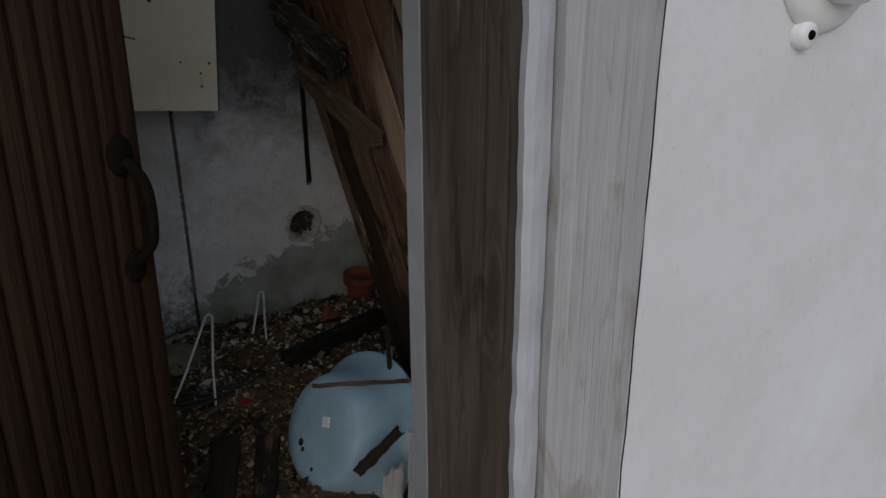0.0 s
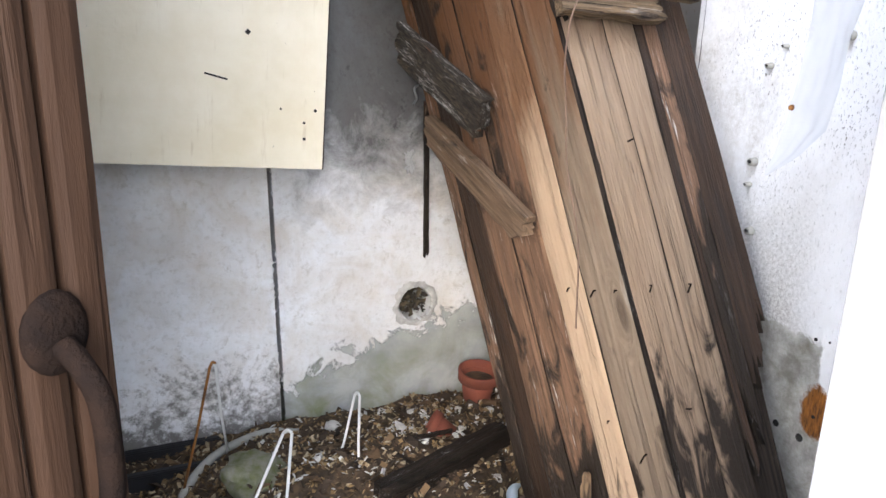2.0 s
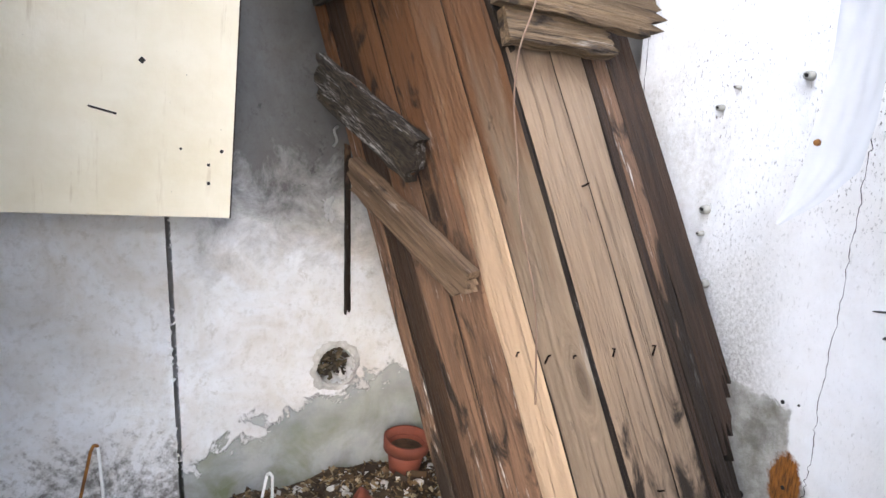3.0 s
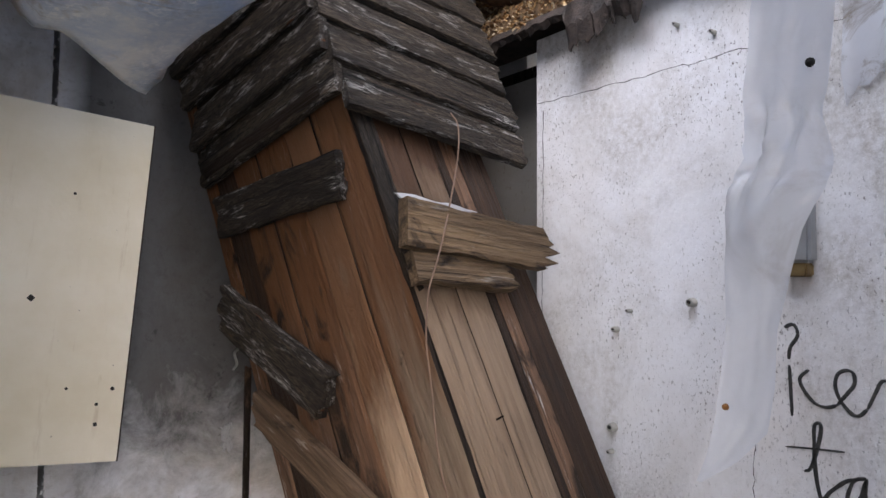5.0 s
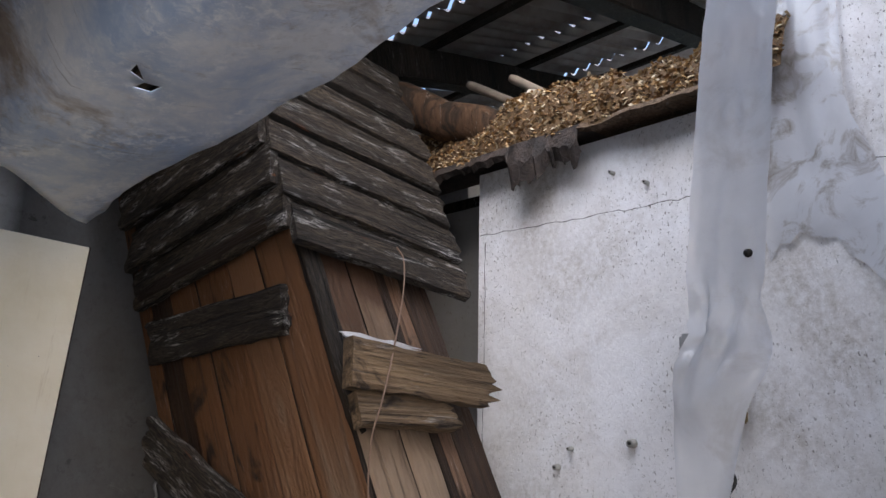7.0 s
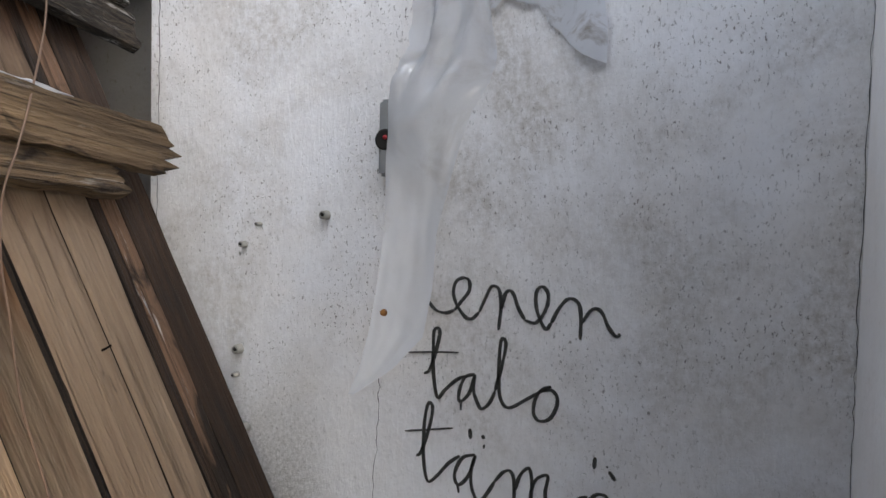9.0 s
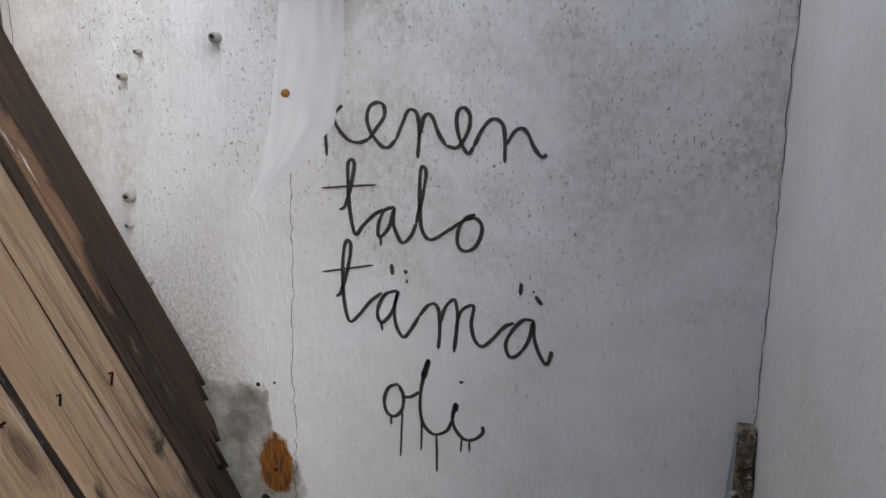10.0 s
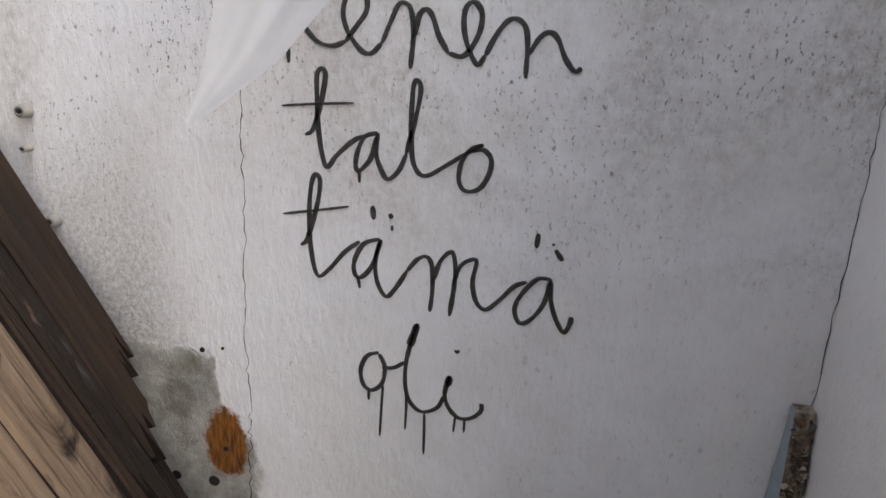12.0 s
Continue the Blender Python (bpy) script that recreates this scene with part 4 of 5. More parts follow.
for label, p, q in (("grey weathered round pole stuck in the sawdust", (0.12, 1.56, 2.555), (0.22, 1.20, 2.33)), ("short grey pole stuck in the sawdust", (0.14, 1.40, 2.53), (0.26, 1.12, 2.33))):
    a, b = Vector(p), Vector(q)
    tagged(part("pole", tube_bm([a, a.lerp(b, 0.03), a.lerp(b, 0.3), a.lerp(b, 0.7), b], 0.014, 10, None, lambda u: 0.75 + 0.25 * min(1.0, u * 5)), plain("grey_pole", (0.24, 0.20, 0.16), 0.85, scale=30, bump=0.5), None, "", None, True), label, "pole", "poles in the sawdust")
tagged(part("wood_block", box_bm(-0.03, 0.03, -0.025, 0.025, -0.06, 0.04, 0.004), plain("pale_sawn_wood", (0.50, 0.44, 0.36), 0.8, scale=30), None, "", pose(0.12, 1.29, 2.40, 10, 20, 30)), "pale sawn block of wood in the sawdust", "wood block")


def tin_sheet(length, width, pitch=0.076, amp=0.014):
    """Corrugated tin: x its length up the slope, y across the waves."""
    bm = bmesh.new()
    n = int(width / pitch * 8)
    rows = []
    for i in range(n + 1):
        y = width * i / n
        z = amp * math.sin(y / pitch * math.tau)
        rows.append((bm.verts.new((0, y, z)), bm.verts.new((length, y, z))))
    for a, b in zip(rows, rows[1:]):
        bm.faces.new((a[0], b[0], b[1], a[1]))
    return mesh_of(bm, "tin_sheet", plain("old_tin", (0.42, 0.42, 0.43), 0.45, 0.4, scale=6, second=(0.26, 0.23, 0.21)), True)


# the roof: a tin slope on rafters and battens, with gaps that let the sky in
roof = thing("roof", "old corrugated tin roof on dark rafters, gaps let in daylight", "roof", kind="structure")
SLOPE = 14
tin = tin_sheet(0.66, 0.80)
rng = random.Random(21)
for i in range(8):
    for j in range(6):
        gap = rng.uniform(-0.01, 0.03)
        if i == 0 and j < 2:
            continue
        part("tin_sheet", tin, None, roof, "", pose(-0.45 + 0.665 * i * 0.97, -0.6 + 0.80 * j + gap, 2.78 + 0.645 * i * math.tan(radians(SLOPE)) * 1.0 + 0.006 * (j % 2), 0, -SLOPE, rng.uniform(-2.2, 2.2)))
for j in range(6):
    part("rafter", box_bm(0, 5.0, -0.045, 0.045, -0.16, -0.03, 0.006), WOOD_CHAR, roof, "", pose(-0.5, 0.35 + 0.8 * j, 2.74, 0, -SLOPE, 6))
for i in range(7):
    part("batten", box_bm(-0.03, 0.03, 0, 5.2, -0.03, -0.008, 0.004), WOOD_CHAR, roof, "", pose(-0.3 + 0.62 * i, -0.7, 2.78 + 0.62 * i * math.tan(radians(SLOPE)), 0, -SLOPE, 0))

# the lower roof over the left part of the room and behind the shaft
structure("roof_west", box_bm(-4.2, -1.5, -0.3, 4.0, 2.76, 2.80), WOOD_CHAR, "dark boarded underside of the roof", "roof")
structure("roof_north", box_bm(-1.5, -0.40, 1.22, 4.0, 2.76, 2.80), WOOD_CHAR, "dark boarded underside of the roof", "roof")
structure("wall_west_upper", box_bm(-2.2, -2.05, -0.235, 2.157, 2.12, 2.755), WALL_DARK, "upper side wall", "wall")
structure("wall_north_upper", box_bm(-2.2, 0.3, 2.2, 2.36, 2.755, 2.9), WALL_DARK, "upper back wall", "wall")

# unseen slab above the sheet, added to block the roof light from the back wall
structure("ceiling_north", box_bm(-2.0, -0.86, 1.0, 2.157, 2.27, 2.31), WOOD_CHAR, "unseen slab added to keep light off the back wall", "ceiling")
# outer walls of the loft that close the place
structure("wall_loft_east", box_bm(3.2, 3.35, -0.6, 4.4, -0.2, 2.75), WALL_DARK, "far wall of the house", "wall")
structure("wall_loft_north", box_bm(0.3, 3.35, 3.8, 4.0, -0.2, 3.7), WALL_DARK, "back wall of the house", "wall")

# ---- plastic film hanging in the room ----
def film_material(name="milky_plastic_film", dirt=0.0):
    m = Nodes(name, 0.16, 0.0, 0.6)
    t = m.tree
    out = t.nodes["Material Output"]
    trans = m.node("BsdfTransparent")
    trans.inputs[0].default_value = (0.95, 0.96, 0.98, 1)
    tl = m.node("BsdfTranslucent")
    tl.inputs[0].default_value = (0.82, 0.84, 0.87, 1)
    m.bsdf.inputs["Base Color"].default_value = (0.78, 0.80, 0.83, 1)
    if dirt:
        g = m.coords((1, 1, 1))
        grime = m.ramp(m.noise(g, 13, 8, 0.7, 0.8), (0.52, 0.0), (0.68, 1.0))
        m.link(m.mix(m.math("MULTIPLY", grime, dirt), (0.78, 0.80, 0.83), (0.30, 0.25, 0.19)), m.bsdf.inputs["Base Color"])
        m.link(m.mix(m.math("MULTIPLY", grime, dirt), (0.82, 0.84, 0.87), (0.30, 0.25, 0.19)), tl.inputs[0])
    a, b = m.node("MixShader"), m.node("MixShader")
    m.link(m.bsdf.outputs[0], a.inputs[1])
    m.link(tl.outputs[0], a.inputs[2])
    a.inputs[0].default_value = 0.45
    v = m.coords((1, 1, 1))
    m.link(m.ramp(m.noise(v, 7, 6, 0.6, 0.6), (0.3, 0.22), (0.7, 0.06)), b.inputs[0])
    m.link(a.outputs[0], b.inputs[1])
    m.link(trans.outputs[0], b.inputs[2])
    m.link(b.outputs[0], out.inputs[0])
    m.bump(m.noise(v, 16, 5, 0.6, 0.8), 0.14, 0.006)
    return m.mat


FILM = film_material("milky_plastic_film", 0.25)
FILM_DIRTY = film_material("dirty_plastic_film", 0.9)
# height, the two edges across the strip (y), how far it bulges
FILM_ROWS = ((1.330, 0.538, 0.531), (1.36, 0.525, 0.488), (1.395, 0.516, 0.456), (1.44, 0.508, 0.447), (1.50, 0.500, 0.443), (1.56, 0.500, 0.427), (1.60, 0.500, 0.415), (1.64, 0.498, 0.394), (1.68, 0.488, 0.390), (1.75, 0.476, 0.386), (1.85, 0.464, 0.376), (1.95, 0.452, 0.366), (2.05, 0.436, 0.352), (2.25, 0.41, 0.33), (2.55, 0.39, 0.31))


def film_bm():
    bm = bmesh.new()
    n = 28
    rows = []
    m = 150
    zs = [r[0] for r in FILM_ROWS]
    for j in range(m + 1):
        z = zs[0] + (zs[-1] - zs[0]) * j / m
        a, b = np.interp(z, zs, [r[1] for r in FILM_ROWS]), np.interp(z, zs, [r[2] for r in FILM_ROWS])
        rows.append([])
        for i in range(n + 1):
            u = i / n
            fold = 0.012 * math.exp(-((z - 1.70) / 0.025) ** 2)
            pinch = math.exp(-((z - 1.68) / 0.05) ** 2)
            wide = min(1.0, abs(a - b) / 0.085)
            x = -0.58 + wide * 0.006 * math.sin(u * 3.1) * (1 - pinch) + wide * wide * (0.006 * noise.noise(Vector((u * 2.2, z * 7, 0))) + 0.004 * noise.noise(Vector((u * 6, z * 26, 4)))) + 0.035 * pinch * noise.noise(Vector((u * 3.5, z * 22, 7))) + 0.016 * pinch * abs(noise.noise(Vector((u * 8, z * 45, 2)))) - 0.03 * math.exp(-((z - 1.61) / 0.05) ** 2) * math.sin(math.pi * u)
            rows[-1].append(bm.verts.new((x, a - fold + (b - a + 0.001 + 2 * fold) * u, z)))
    for p, q in zip(rows, rows[1:]):
        for k in range(n):
            bm.faces.new((p[k], p[k + 1], q[k + 1], q[k]))
    return bm


film_strip = tagged(part("plastic_film", film_bm(), FILM, None, "", None, True), "torn milky plastic film hanging from the roof", "plastic film")


# ---- lettering on the right wall, brushed in black paint with runs ----
PAINT = plain("black_paint", (0.022, 0.023, 0.023), 0.55, scale=130, bump=0.5, second=(0.060, 0.058, 0.050))


def glyph(letter):
    """The strokes of one handwritten letter as (weight, line): lines are (across, up) in x-heights from the letter's own foot."""
    if letter == "e":
        return [(1.0, [(0.01, 0.13), (0.21, 0.39), (0.41, 0.67), (0.4, 0.93), (0.24, 1.0), (0.04, 0.89), (-0.03, 0.61), (0.06, 0.3), (0.3, -0.01), (0.5, -0.06), (0.7, 0.13)])]
    if letter == "n":
        return [(1.0, [(0.0, 0.13), (0.16, 0.49), (0.3, 0.79), (0.43, 0.83), (0.54, 0.71), (0.59, 0.31), (0.54, -0.3)]), (1.0, [(0.59, 0.23), (0.69, 0.63), (0.81, 0.74), (0.93, 0.63), (1.06, 0.29), (1.24, 0.01)])]
    if letter == "e second":
        return [(1.0, [(0.0, 0.01), (0.24, -0.04), (0.41, 0.11), (0.56, 0.43), (0.57, 0.73), (0.43, 0.89), (0.29, 0.79), (0.26, 0.51), (0.34, 0.16), (0.53, -0.17), (0.67, -0.01)])]
    if letter == "n last":
        return [(1.0, [(0.0, -0.01), (0.17, 0.34), (0.36, 0.59), (0.54, 0.63), (0.69, 0.49), (0.74, 0.17), (0.74, -0.36)]), (1.0, [(0.76, 0.04), (0.96, 0.36), (1.13, 0.43), (1.27, 0.31), (1.41, 0.01), (1.59, -0.2), (1.71, -0.14)])]
    if letter == "k":
        return [(1.0, [(-0.34, 1.98), (-0.1, 2.05), (0.0, 1.78), (-0.2, 1.45), (-0.24, 1.15)]), (0.9, [(-0.23, 1.0), (-0.21, 0.45), (-0.18, -0.3)]), (1.0, [(0.27, 0.93), (0.04, 0.7), (0.11, 0.43), (0.39, 0.11), (0.69, 0.04), (0.94, 0.13)])]
    if letter == "t":
        return [(1.0, [(-0.16, 0.63), (-0.01, 0.74), (0.16, 1.24), (0.27, 1.77), (0.19, 1.89), (0.1, 1.77), (0.09, 1.33), (0.11, 0.66), (0.24, 0.03), (0.47, 0.27), (0.8, 0.57), (1.06, 0.69)]), (0.6, [(-0.63, 1.16), (0.06, 1.23), (0.83, 1.29)])]
    if letter == "a":
        return [(1.0, [(0.41, 0.76), (0.14, 0.66), (-0.01, 0.34), (-0.04, 0.07), (0.04, 0.0), (0.26, 0.26), (0.39, 0.7)]), (1.0, [(0.41, 0.76), (0.37, 0.36), (0.46, 0.07), (0.6, -0.13), (0.81, 0.04), (0.97, 0.39)]), (0.62, [(0.03, 0.04), (0.03, -0.24)])]
    if letter == "l":
        return [(1.0, [(0.01, 0.39), (0.17, 1.01), (0.27, 1.59), (0.21, 1.76), (0.13, 1.66), (0.1, 1.01), (0.13, 0.34), (0.26, 0.04), (0.46, 0.01), (0.8, 0.23), (1.19, 0.49), (1.49, 0.67)])]
    if letter == "o":
        return [(1.0, [(0.44, 0.67), (0.2, 0.57), (0.03, 0.29), (0.0, -0.06), (0.14, -0.24), (0.4, -0.17), (0.57, 0.13), (0.59, 0.41), (0.44, 0.57), (0.2, 0.53)])]
    if letter == "t tall":
        return [(1.0, [(-0.2, 0.71), (-0.06, 0.86), (0.17, 1.6), (0.24, 2.06), (0.17, 2.21), (0.07, 2.06), (0.0, 1.49), (0.01, 0.64), (0.14, 0.07), (0.4, 0.24), (0.73, 0.64), (1.06, 0.9)]), (0.6, [(-0.56, 1.34), (0.13, 1.47), (0.84, 1.61)])]
    if letter == "ä":
        return [(1.0, [(0.57, 0.99), (0.23, 0.86), (0.03, 0.49), (0.03, 0.2), (0.17, 0.13), (0.41, 0.43), (0.57, 0.96)]), (1.0, [(0.59, 0.99), (0.47, 0.53), (0.51, 0.06), (0.7, -0.24), (0.91, -0.01), (1.13, 0.37)]), (0.62, [(0.09, 0.17), (0.14, -0.11)]), (1.0, [(0.41, 1.67), (0.43, 1.39)]), (1.0, [(0.76, 1.54), (0.8, 1.44)]), (0.62, [(0.81, 1.3), (0.81, 1.19)])]
    if letter == "m":
        return [(1.0, [(0.0, 0.37), (0.21, 0.64), (0.4, 0.71), (0.51, 0.51), (0.53, -0.01), (0.49, -0.46)]), (1.0, [(0.53, 0.2), (0.67, 0.63), (0.84, 0.84), (0.94, 0.8), (0.99, 0.34), (0.9, -0.51)]), (1.0, [(0.94, 0.13), (1.07, 0.56), (1.27, 0.73), (1.4, 0.71), (1.34, 0.27), (1.43, -0.14), (1.63, -0.29), (1.89, -0.06), (2.17, 0.27), (2.41, 0.39)])]
    if letter == "ä last":
        return [(1.0, [(0.69, 0.49), (0.41, 0.47), (0.13, 0.13), (0.01, -0.19), (0.11, -0.49), (0.33, -0.41), (0.57, -0.03), (0.66, 0.46)]), (1.0, [(0.67, 0.49), (0.7, 0.07), (0.83, -0.33), (1.01, -0.6), (1.11, -0.4), (1.13, -0.24)]), (1.0, [(0.36, 1.41), (0.34, 1.11)]), (1.0, [(0.7, 1.11), (0.86, 0.9)]), (0.62, [(0.64, 1.23), (0.67, 1.19)])]
    if letter == "o dripping":
        return [(1.0, [(0.44, 1.06), (0.17, 0.94), (0.03, 0.59), (0.09, 0.24), (0.29, 0.13), (0.51, 0.34), (0.56, 0.74), (0.44, 1.03)]), (1.0, [(0.51, 0.71), (0.76, 0.74), (1.0, 0.9)]), (0.62, [(0.53, 0.29), (0.5, -0.17), (0.46, -0.99)]), (0.62, [(0.21, 0.14), (0.21, -0.11)])]
    if letter == "l dripping":
        return [(1.0, [(0.3, 1.84), (0.19, 1.47), (0.07, 0.91), (0.06, 0.34), (0.17, -0.04), (0.43, -0.24), (0.76, -0.1), (0.91, 0.21)]), (1.7, [(0.29, 1.81), (0.21, 1.53), (0.14, 1.3)]), (0.62, [(0.07, 0.29), (0.09, -0.11), (0.07, -0.73)]), (0.62, [(0.49, -0.24), (0.5, -0.77), (0.5, -1.3)])]
    if letter == "i dripping":
        return [(1.0, [(0.11, 0.73), (0.01, 0.27), (0.11, -0.06), (0.33, -0.27), (0.59, -0.24), (0.8, -0.04), (0.8, 0.16)]), (1.7, [(0.11, 0.7), (0.06, 0.47)]), (1.0, [(0.23, 1.34), (0.24, 1.26)]), (0.62, [(0.26, -0.24), (0.23, -0.63)]), (0.62, [(0.46, -0.29), (0.46, -0.6)])]
    return []


def stroke_bm(bm, line, half, rng):
    """A brushed stroke on the wall plane x = 0, raised a little, wavering in width, with round ends."""
    pts = curve_points([(0, p[0], p[1]) for p in line], 8)
    rows = []
    swell = rng.uniform(0, 9)
    for i, p in enumerate(pts):
        d = (pts[min(i + 1, len(pts) - 1)] - pts[max(i - 1, 0)]).normalized()
        n = Vector((0, -d.z, d.y))
        end = min(i, len(pts) - 1 - i)
        w = half * (0.92 + 0.28 * noise.noise(Vector((i * 0.13, swell, 0))) + 0.1 * rng.random()) * (0.5, 0.85, 1.0)[min(end, 2)]
        w *= 1.0 + 0.22 * abs(d.z) - 0.12
        rows.append([bm.verts.new((x, (p + s * n * w).y, (p + s * n * w).z)) for s, x in ((-1, 0.001), (-0.6, -0.0014), (0.6, -0.0014), (1, 0.001))])
    for a, b in zip(rows, rows[1:]):
        for k in range(3):
            bm.faces.new((a[k], a[k + 1], b[k + 1], b[k]))


def word(text, foot, letters, seed, size=0.07):
    """A word on the wall whose first letter stands at foot (y, z); letters: each one's form and how far along it stands."""
    rng = random.Random(seed)
    lettering = thing("lettering", f"black brushed handwriting '{text}' on the white wall", "graffiti", pose(-0.0005, 0, 0), "handwritten words on the wall")
    for form, along in letters:
        bm = bmesh.new()
        for weight, line in glyph(form):
            stroke_bm(bm, [(foot[0] - (along + u) * size, foot[1] + v * size) for u, v in line], 0.0036 * weight, rng)
        part("letter", bm, PAINT, lettering)
    return lettering


word("kenen", (0.715, 1.333), [('k', 0.0), ('e', 0.93), ('n', 1.63), ('e second', 2.87), ('n last', 3.54)], 1)
word("talo", (0.696, 1.174), [('t', 0.0), ('a', 0.89), ('l', 1.84), ('o', 2.89)], 2)
word("tämä", (0.705, 1.009), [('t tall', 0.0), ('ä', 0.91), ('m', 2.04), ('ä last', 4.24)], 3)
word("oli", (0.633, 0.827), [('o dripping', 0.0), ('l dripping', 0.96), ('i dripping', 1.87)], 4)


def crack(name, points, parent, radius=0.0012, seed=1, jitter=0.004):
    rng = random.Random(seed)
    pts = curve_points(points, 14)
    pts = [p + Vector((0, rng.uniform(-jitter, jitter) * (abs(p.x) < 0.01), rng.uniform(-jitter, jitter))) for p in pts]
    return part(name, tube_bm(pts, radius, 4, None, lambda u: 0.5 + random.Random(int(u * 997)).random()), BLACK_GAP, parent, "dark hairline crack")


crack("crack", [(0, 0.794, 1.40), (0, 0.800, 1.25), (0, 0.803, 1.1), (0, 0.814, 0.9), (0, 0.816, 0.75), (0, 0.822, 0.62), (0, 0.82, 0.4)], wall_east, 0.0008, 2)
crack("crack", [(0, 1.38, 2.02), (0, 1.0, 2.012), (0, 0.78, 2.010), (0, 0.42, 2.014), (0, 0.0, 2.022)], wall_east, 0.0009, 3, 0.003)
crack("crack", [(0, 1.362, 2.0), (0, 1.362, 1.7), (0, 1.368, 1.4), (0, 1.36, 1.1)], wall_east, 0.001, 4, 0.002)
crack("crack", [(0, 0.002, 2.2), (0, 0.002, 1.8), (0, 0.003, 1.41), (0, 0.002, 1.2), (0, 0.002, 0.9)], wall_east, 0.0007, 5, 0.002)

# wall plugs, hooks and small nails in the right wall
PLUG = plain("old_plug", (0.36, 0.35, 0.31), 0.8, scale=30)
for y, z, r in ((0.927, 1.512, 0.008), (1.124, 1.447, 0.006), (1.085, 1.49, 0.004), (1.135, 1.225, 0.009), (1.115, 1.06, 0.009), (1.14, 1.17, 0.005), (0.956, 2.101, 0.004), (0.87, 2.06, 0.004)):
    plug = thing("wall_plug", "small pale wall plug with a dark screw hole", "wall plug", pose(-0.0, y, z, 0, -90, 0), "plugs in the lettered wall")
    part("sleeve", lathe_bm([(r * 1.3, -0.004), (r * 1.2, 0.004), (r, 0.016), (r * 0.5, 0.016), (r * 0.45, 0.004), (0, 0.004)], 12), PLUG, plug, "", None, True)
    part("screw", tube_bm([(0, 0, 0.003), (0, 0, 0.017), (r * 0.4, 0, 0.02)], r * 0.38, 6), BLACK_GAP, plug)

# screw holes and nail heads round the rusty patch
for y, z, r in ((0.888, 0.622, 0.009), (0.957, 0.622, 0.008), (0.889, 0.868, 0.004), (0.854, 0.875, 0.0025), (0.862, 0.69, 0.004)):
    part("screw_hole", lathe_bm([(0, 0.0), (r, 0.001), (r * 1.1, -0.001)], 14), BLACK_GAP, wall_east, "", pose(-0.001, y, z, 0, -90, 0))

# the switch box behind the film
switch = thing("switch_box", "old grey switch box with rusty foot on the white wall", "switch", pose(0, 0.737, 1.655))
part("body", box_bm(-0.032, 0.0, -0.062, 0.062, -0.068, 0.075, 0.006), plain("grey_tin", (0.33, 0.34, 0.34), 0.5, 0.3), switch)
part("rust_foot", box_bm(-0.03, -0.001, -0.055, -0.01, -0.092, -0.068, 0.003), plain("rusty_brass", (0.24, 0.17, 0.07), 0.6, 0.4, second=(0.12, 0.07, 0.03)), switch, "rusty brass terminal")
part("opening", lathe_bm([(0, 0.0), (0.017, 0.001), (0.02, -0.001)], 16), BLACK_GAP, switch, "dark round opening", pose(-0.033, 0.048, 0.0, 0, -90, 0))
part("red_core", lathe_bm([(0, 0.003), (0.004, 0.002), (0.0045, -0.001)], 12), plain("red_plastic", (0.5, 0.03, 0.04), 0.4), switch, "red plastic core", pose(-0.034, 0.046, 0.004, 0, -90, 0), True)

# a second scrap of film stuck flat to the wall
bm = bmesh.new()
rng = random.Random(8)
cols = []
for i in range(13):
    u = i / 12
    low = 1.86 + 0.05 * math.sin(u * 5) + rng.uniform(-0.01, 0.01) - 0.03 * u
    cols.append([bm.verts.new((-0.004 - 0.030 * abs(noise.noise(Vector((u * 7 + z * 5, z * 9, 0)))), 0.62 - u * (0.62 - (0.385 + 0.085 * min(1.0, max(0.0, (z - 1.87) / 0.25)))), z)) for z in (low + (2.42 - low) * k / 10 for k in range(11))])
for a, b in zip(cols, cols[1:]):
    for k in range(10):
        bm.faces.new((a[k], b[k], b[k + 1], a[k + 1]))
tagged(part("film_scrap", bm, FILM_DIRTY, None, "", None, True), "wrinkled scrap of plastic film stuck to the wall", "plastic film")
tagged(part("film_batten", box_bm(-0.72, -0.0, 0.28, 0.42, 2.55, 2.585, 0.004), WOOD_CHAR, None), "dark batten from which the film hangs", "batten")
for z, y, r in ((1.755, 0.395, 0.004), (1.42, 0.487, 0.003)):
    part("tear", lathe_bm([(0, 0.003), (r, 0.001), (r * 1.2, -0.002)], 10), RUST if r < 0.0035 else BLACK_GAP, film_strip, "small dark tear", pose(-0.605, y, z, 0, -90, 0))

# scrap of fibreboard leaning into the front corner, its broken edge towards the room
stub = thing("board_stub", "broken fibreboard scrap with blue-grey face leaning in the corner", "board", pose(0, 0, 0.0))


def stub_bm():
    """A tapering slab: its face looks along the lettered wall, its broken edge into the room."""
    bm = bmesh.new()
    rng = random.Random(90)
    rows = []
    n = 40
    for k in range(n + 1):
        z = 0.012 + 0.89 * k / n
        f = min(1.0, (0.902 - z) / 0.30)
        rag = 0.004 * noise.noise(Vector((0, 0, z * 30))) + rng.uniform(-0.0015, 0.0015)
        outer = -0.024 - 0.045 * f + rag
        rows.append([bm.verts.new(p) for p in ((-0.002, 0.028 + 0.016 * f, z), (outer, 0.030 + 0.006 * f, z), (outer - 0.002 + rag, 0.016, z), (outer + 0.002, 0.003, z), (-0.002, 0.003, z))])
    for a, b in zip(rows, rows[1:]):
        for k in range(5):
            bm.faces.new((a[k], a[(k + 1) % 5], b[(k + 1) % 5], b[k]))
    bm.faces.new(rows[0])
    bm.faces.new(rows[-1][::-1])
    return bm


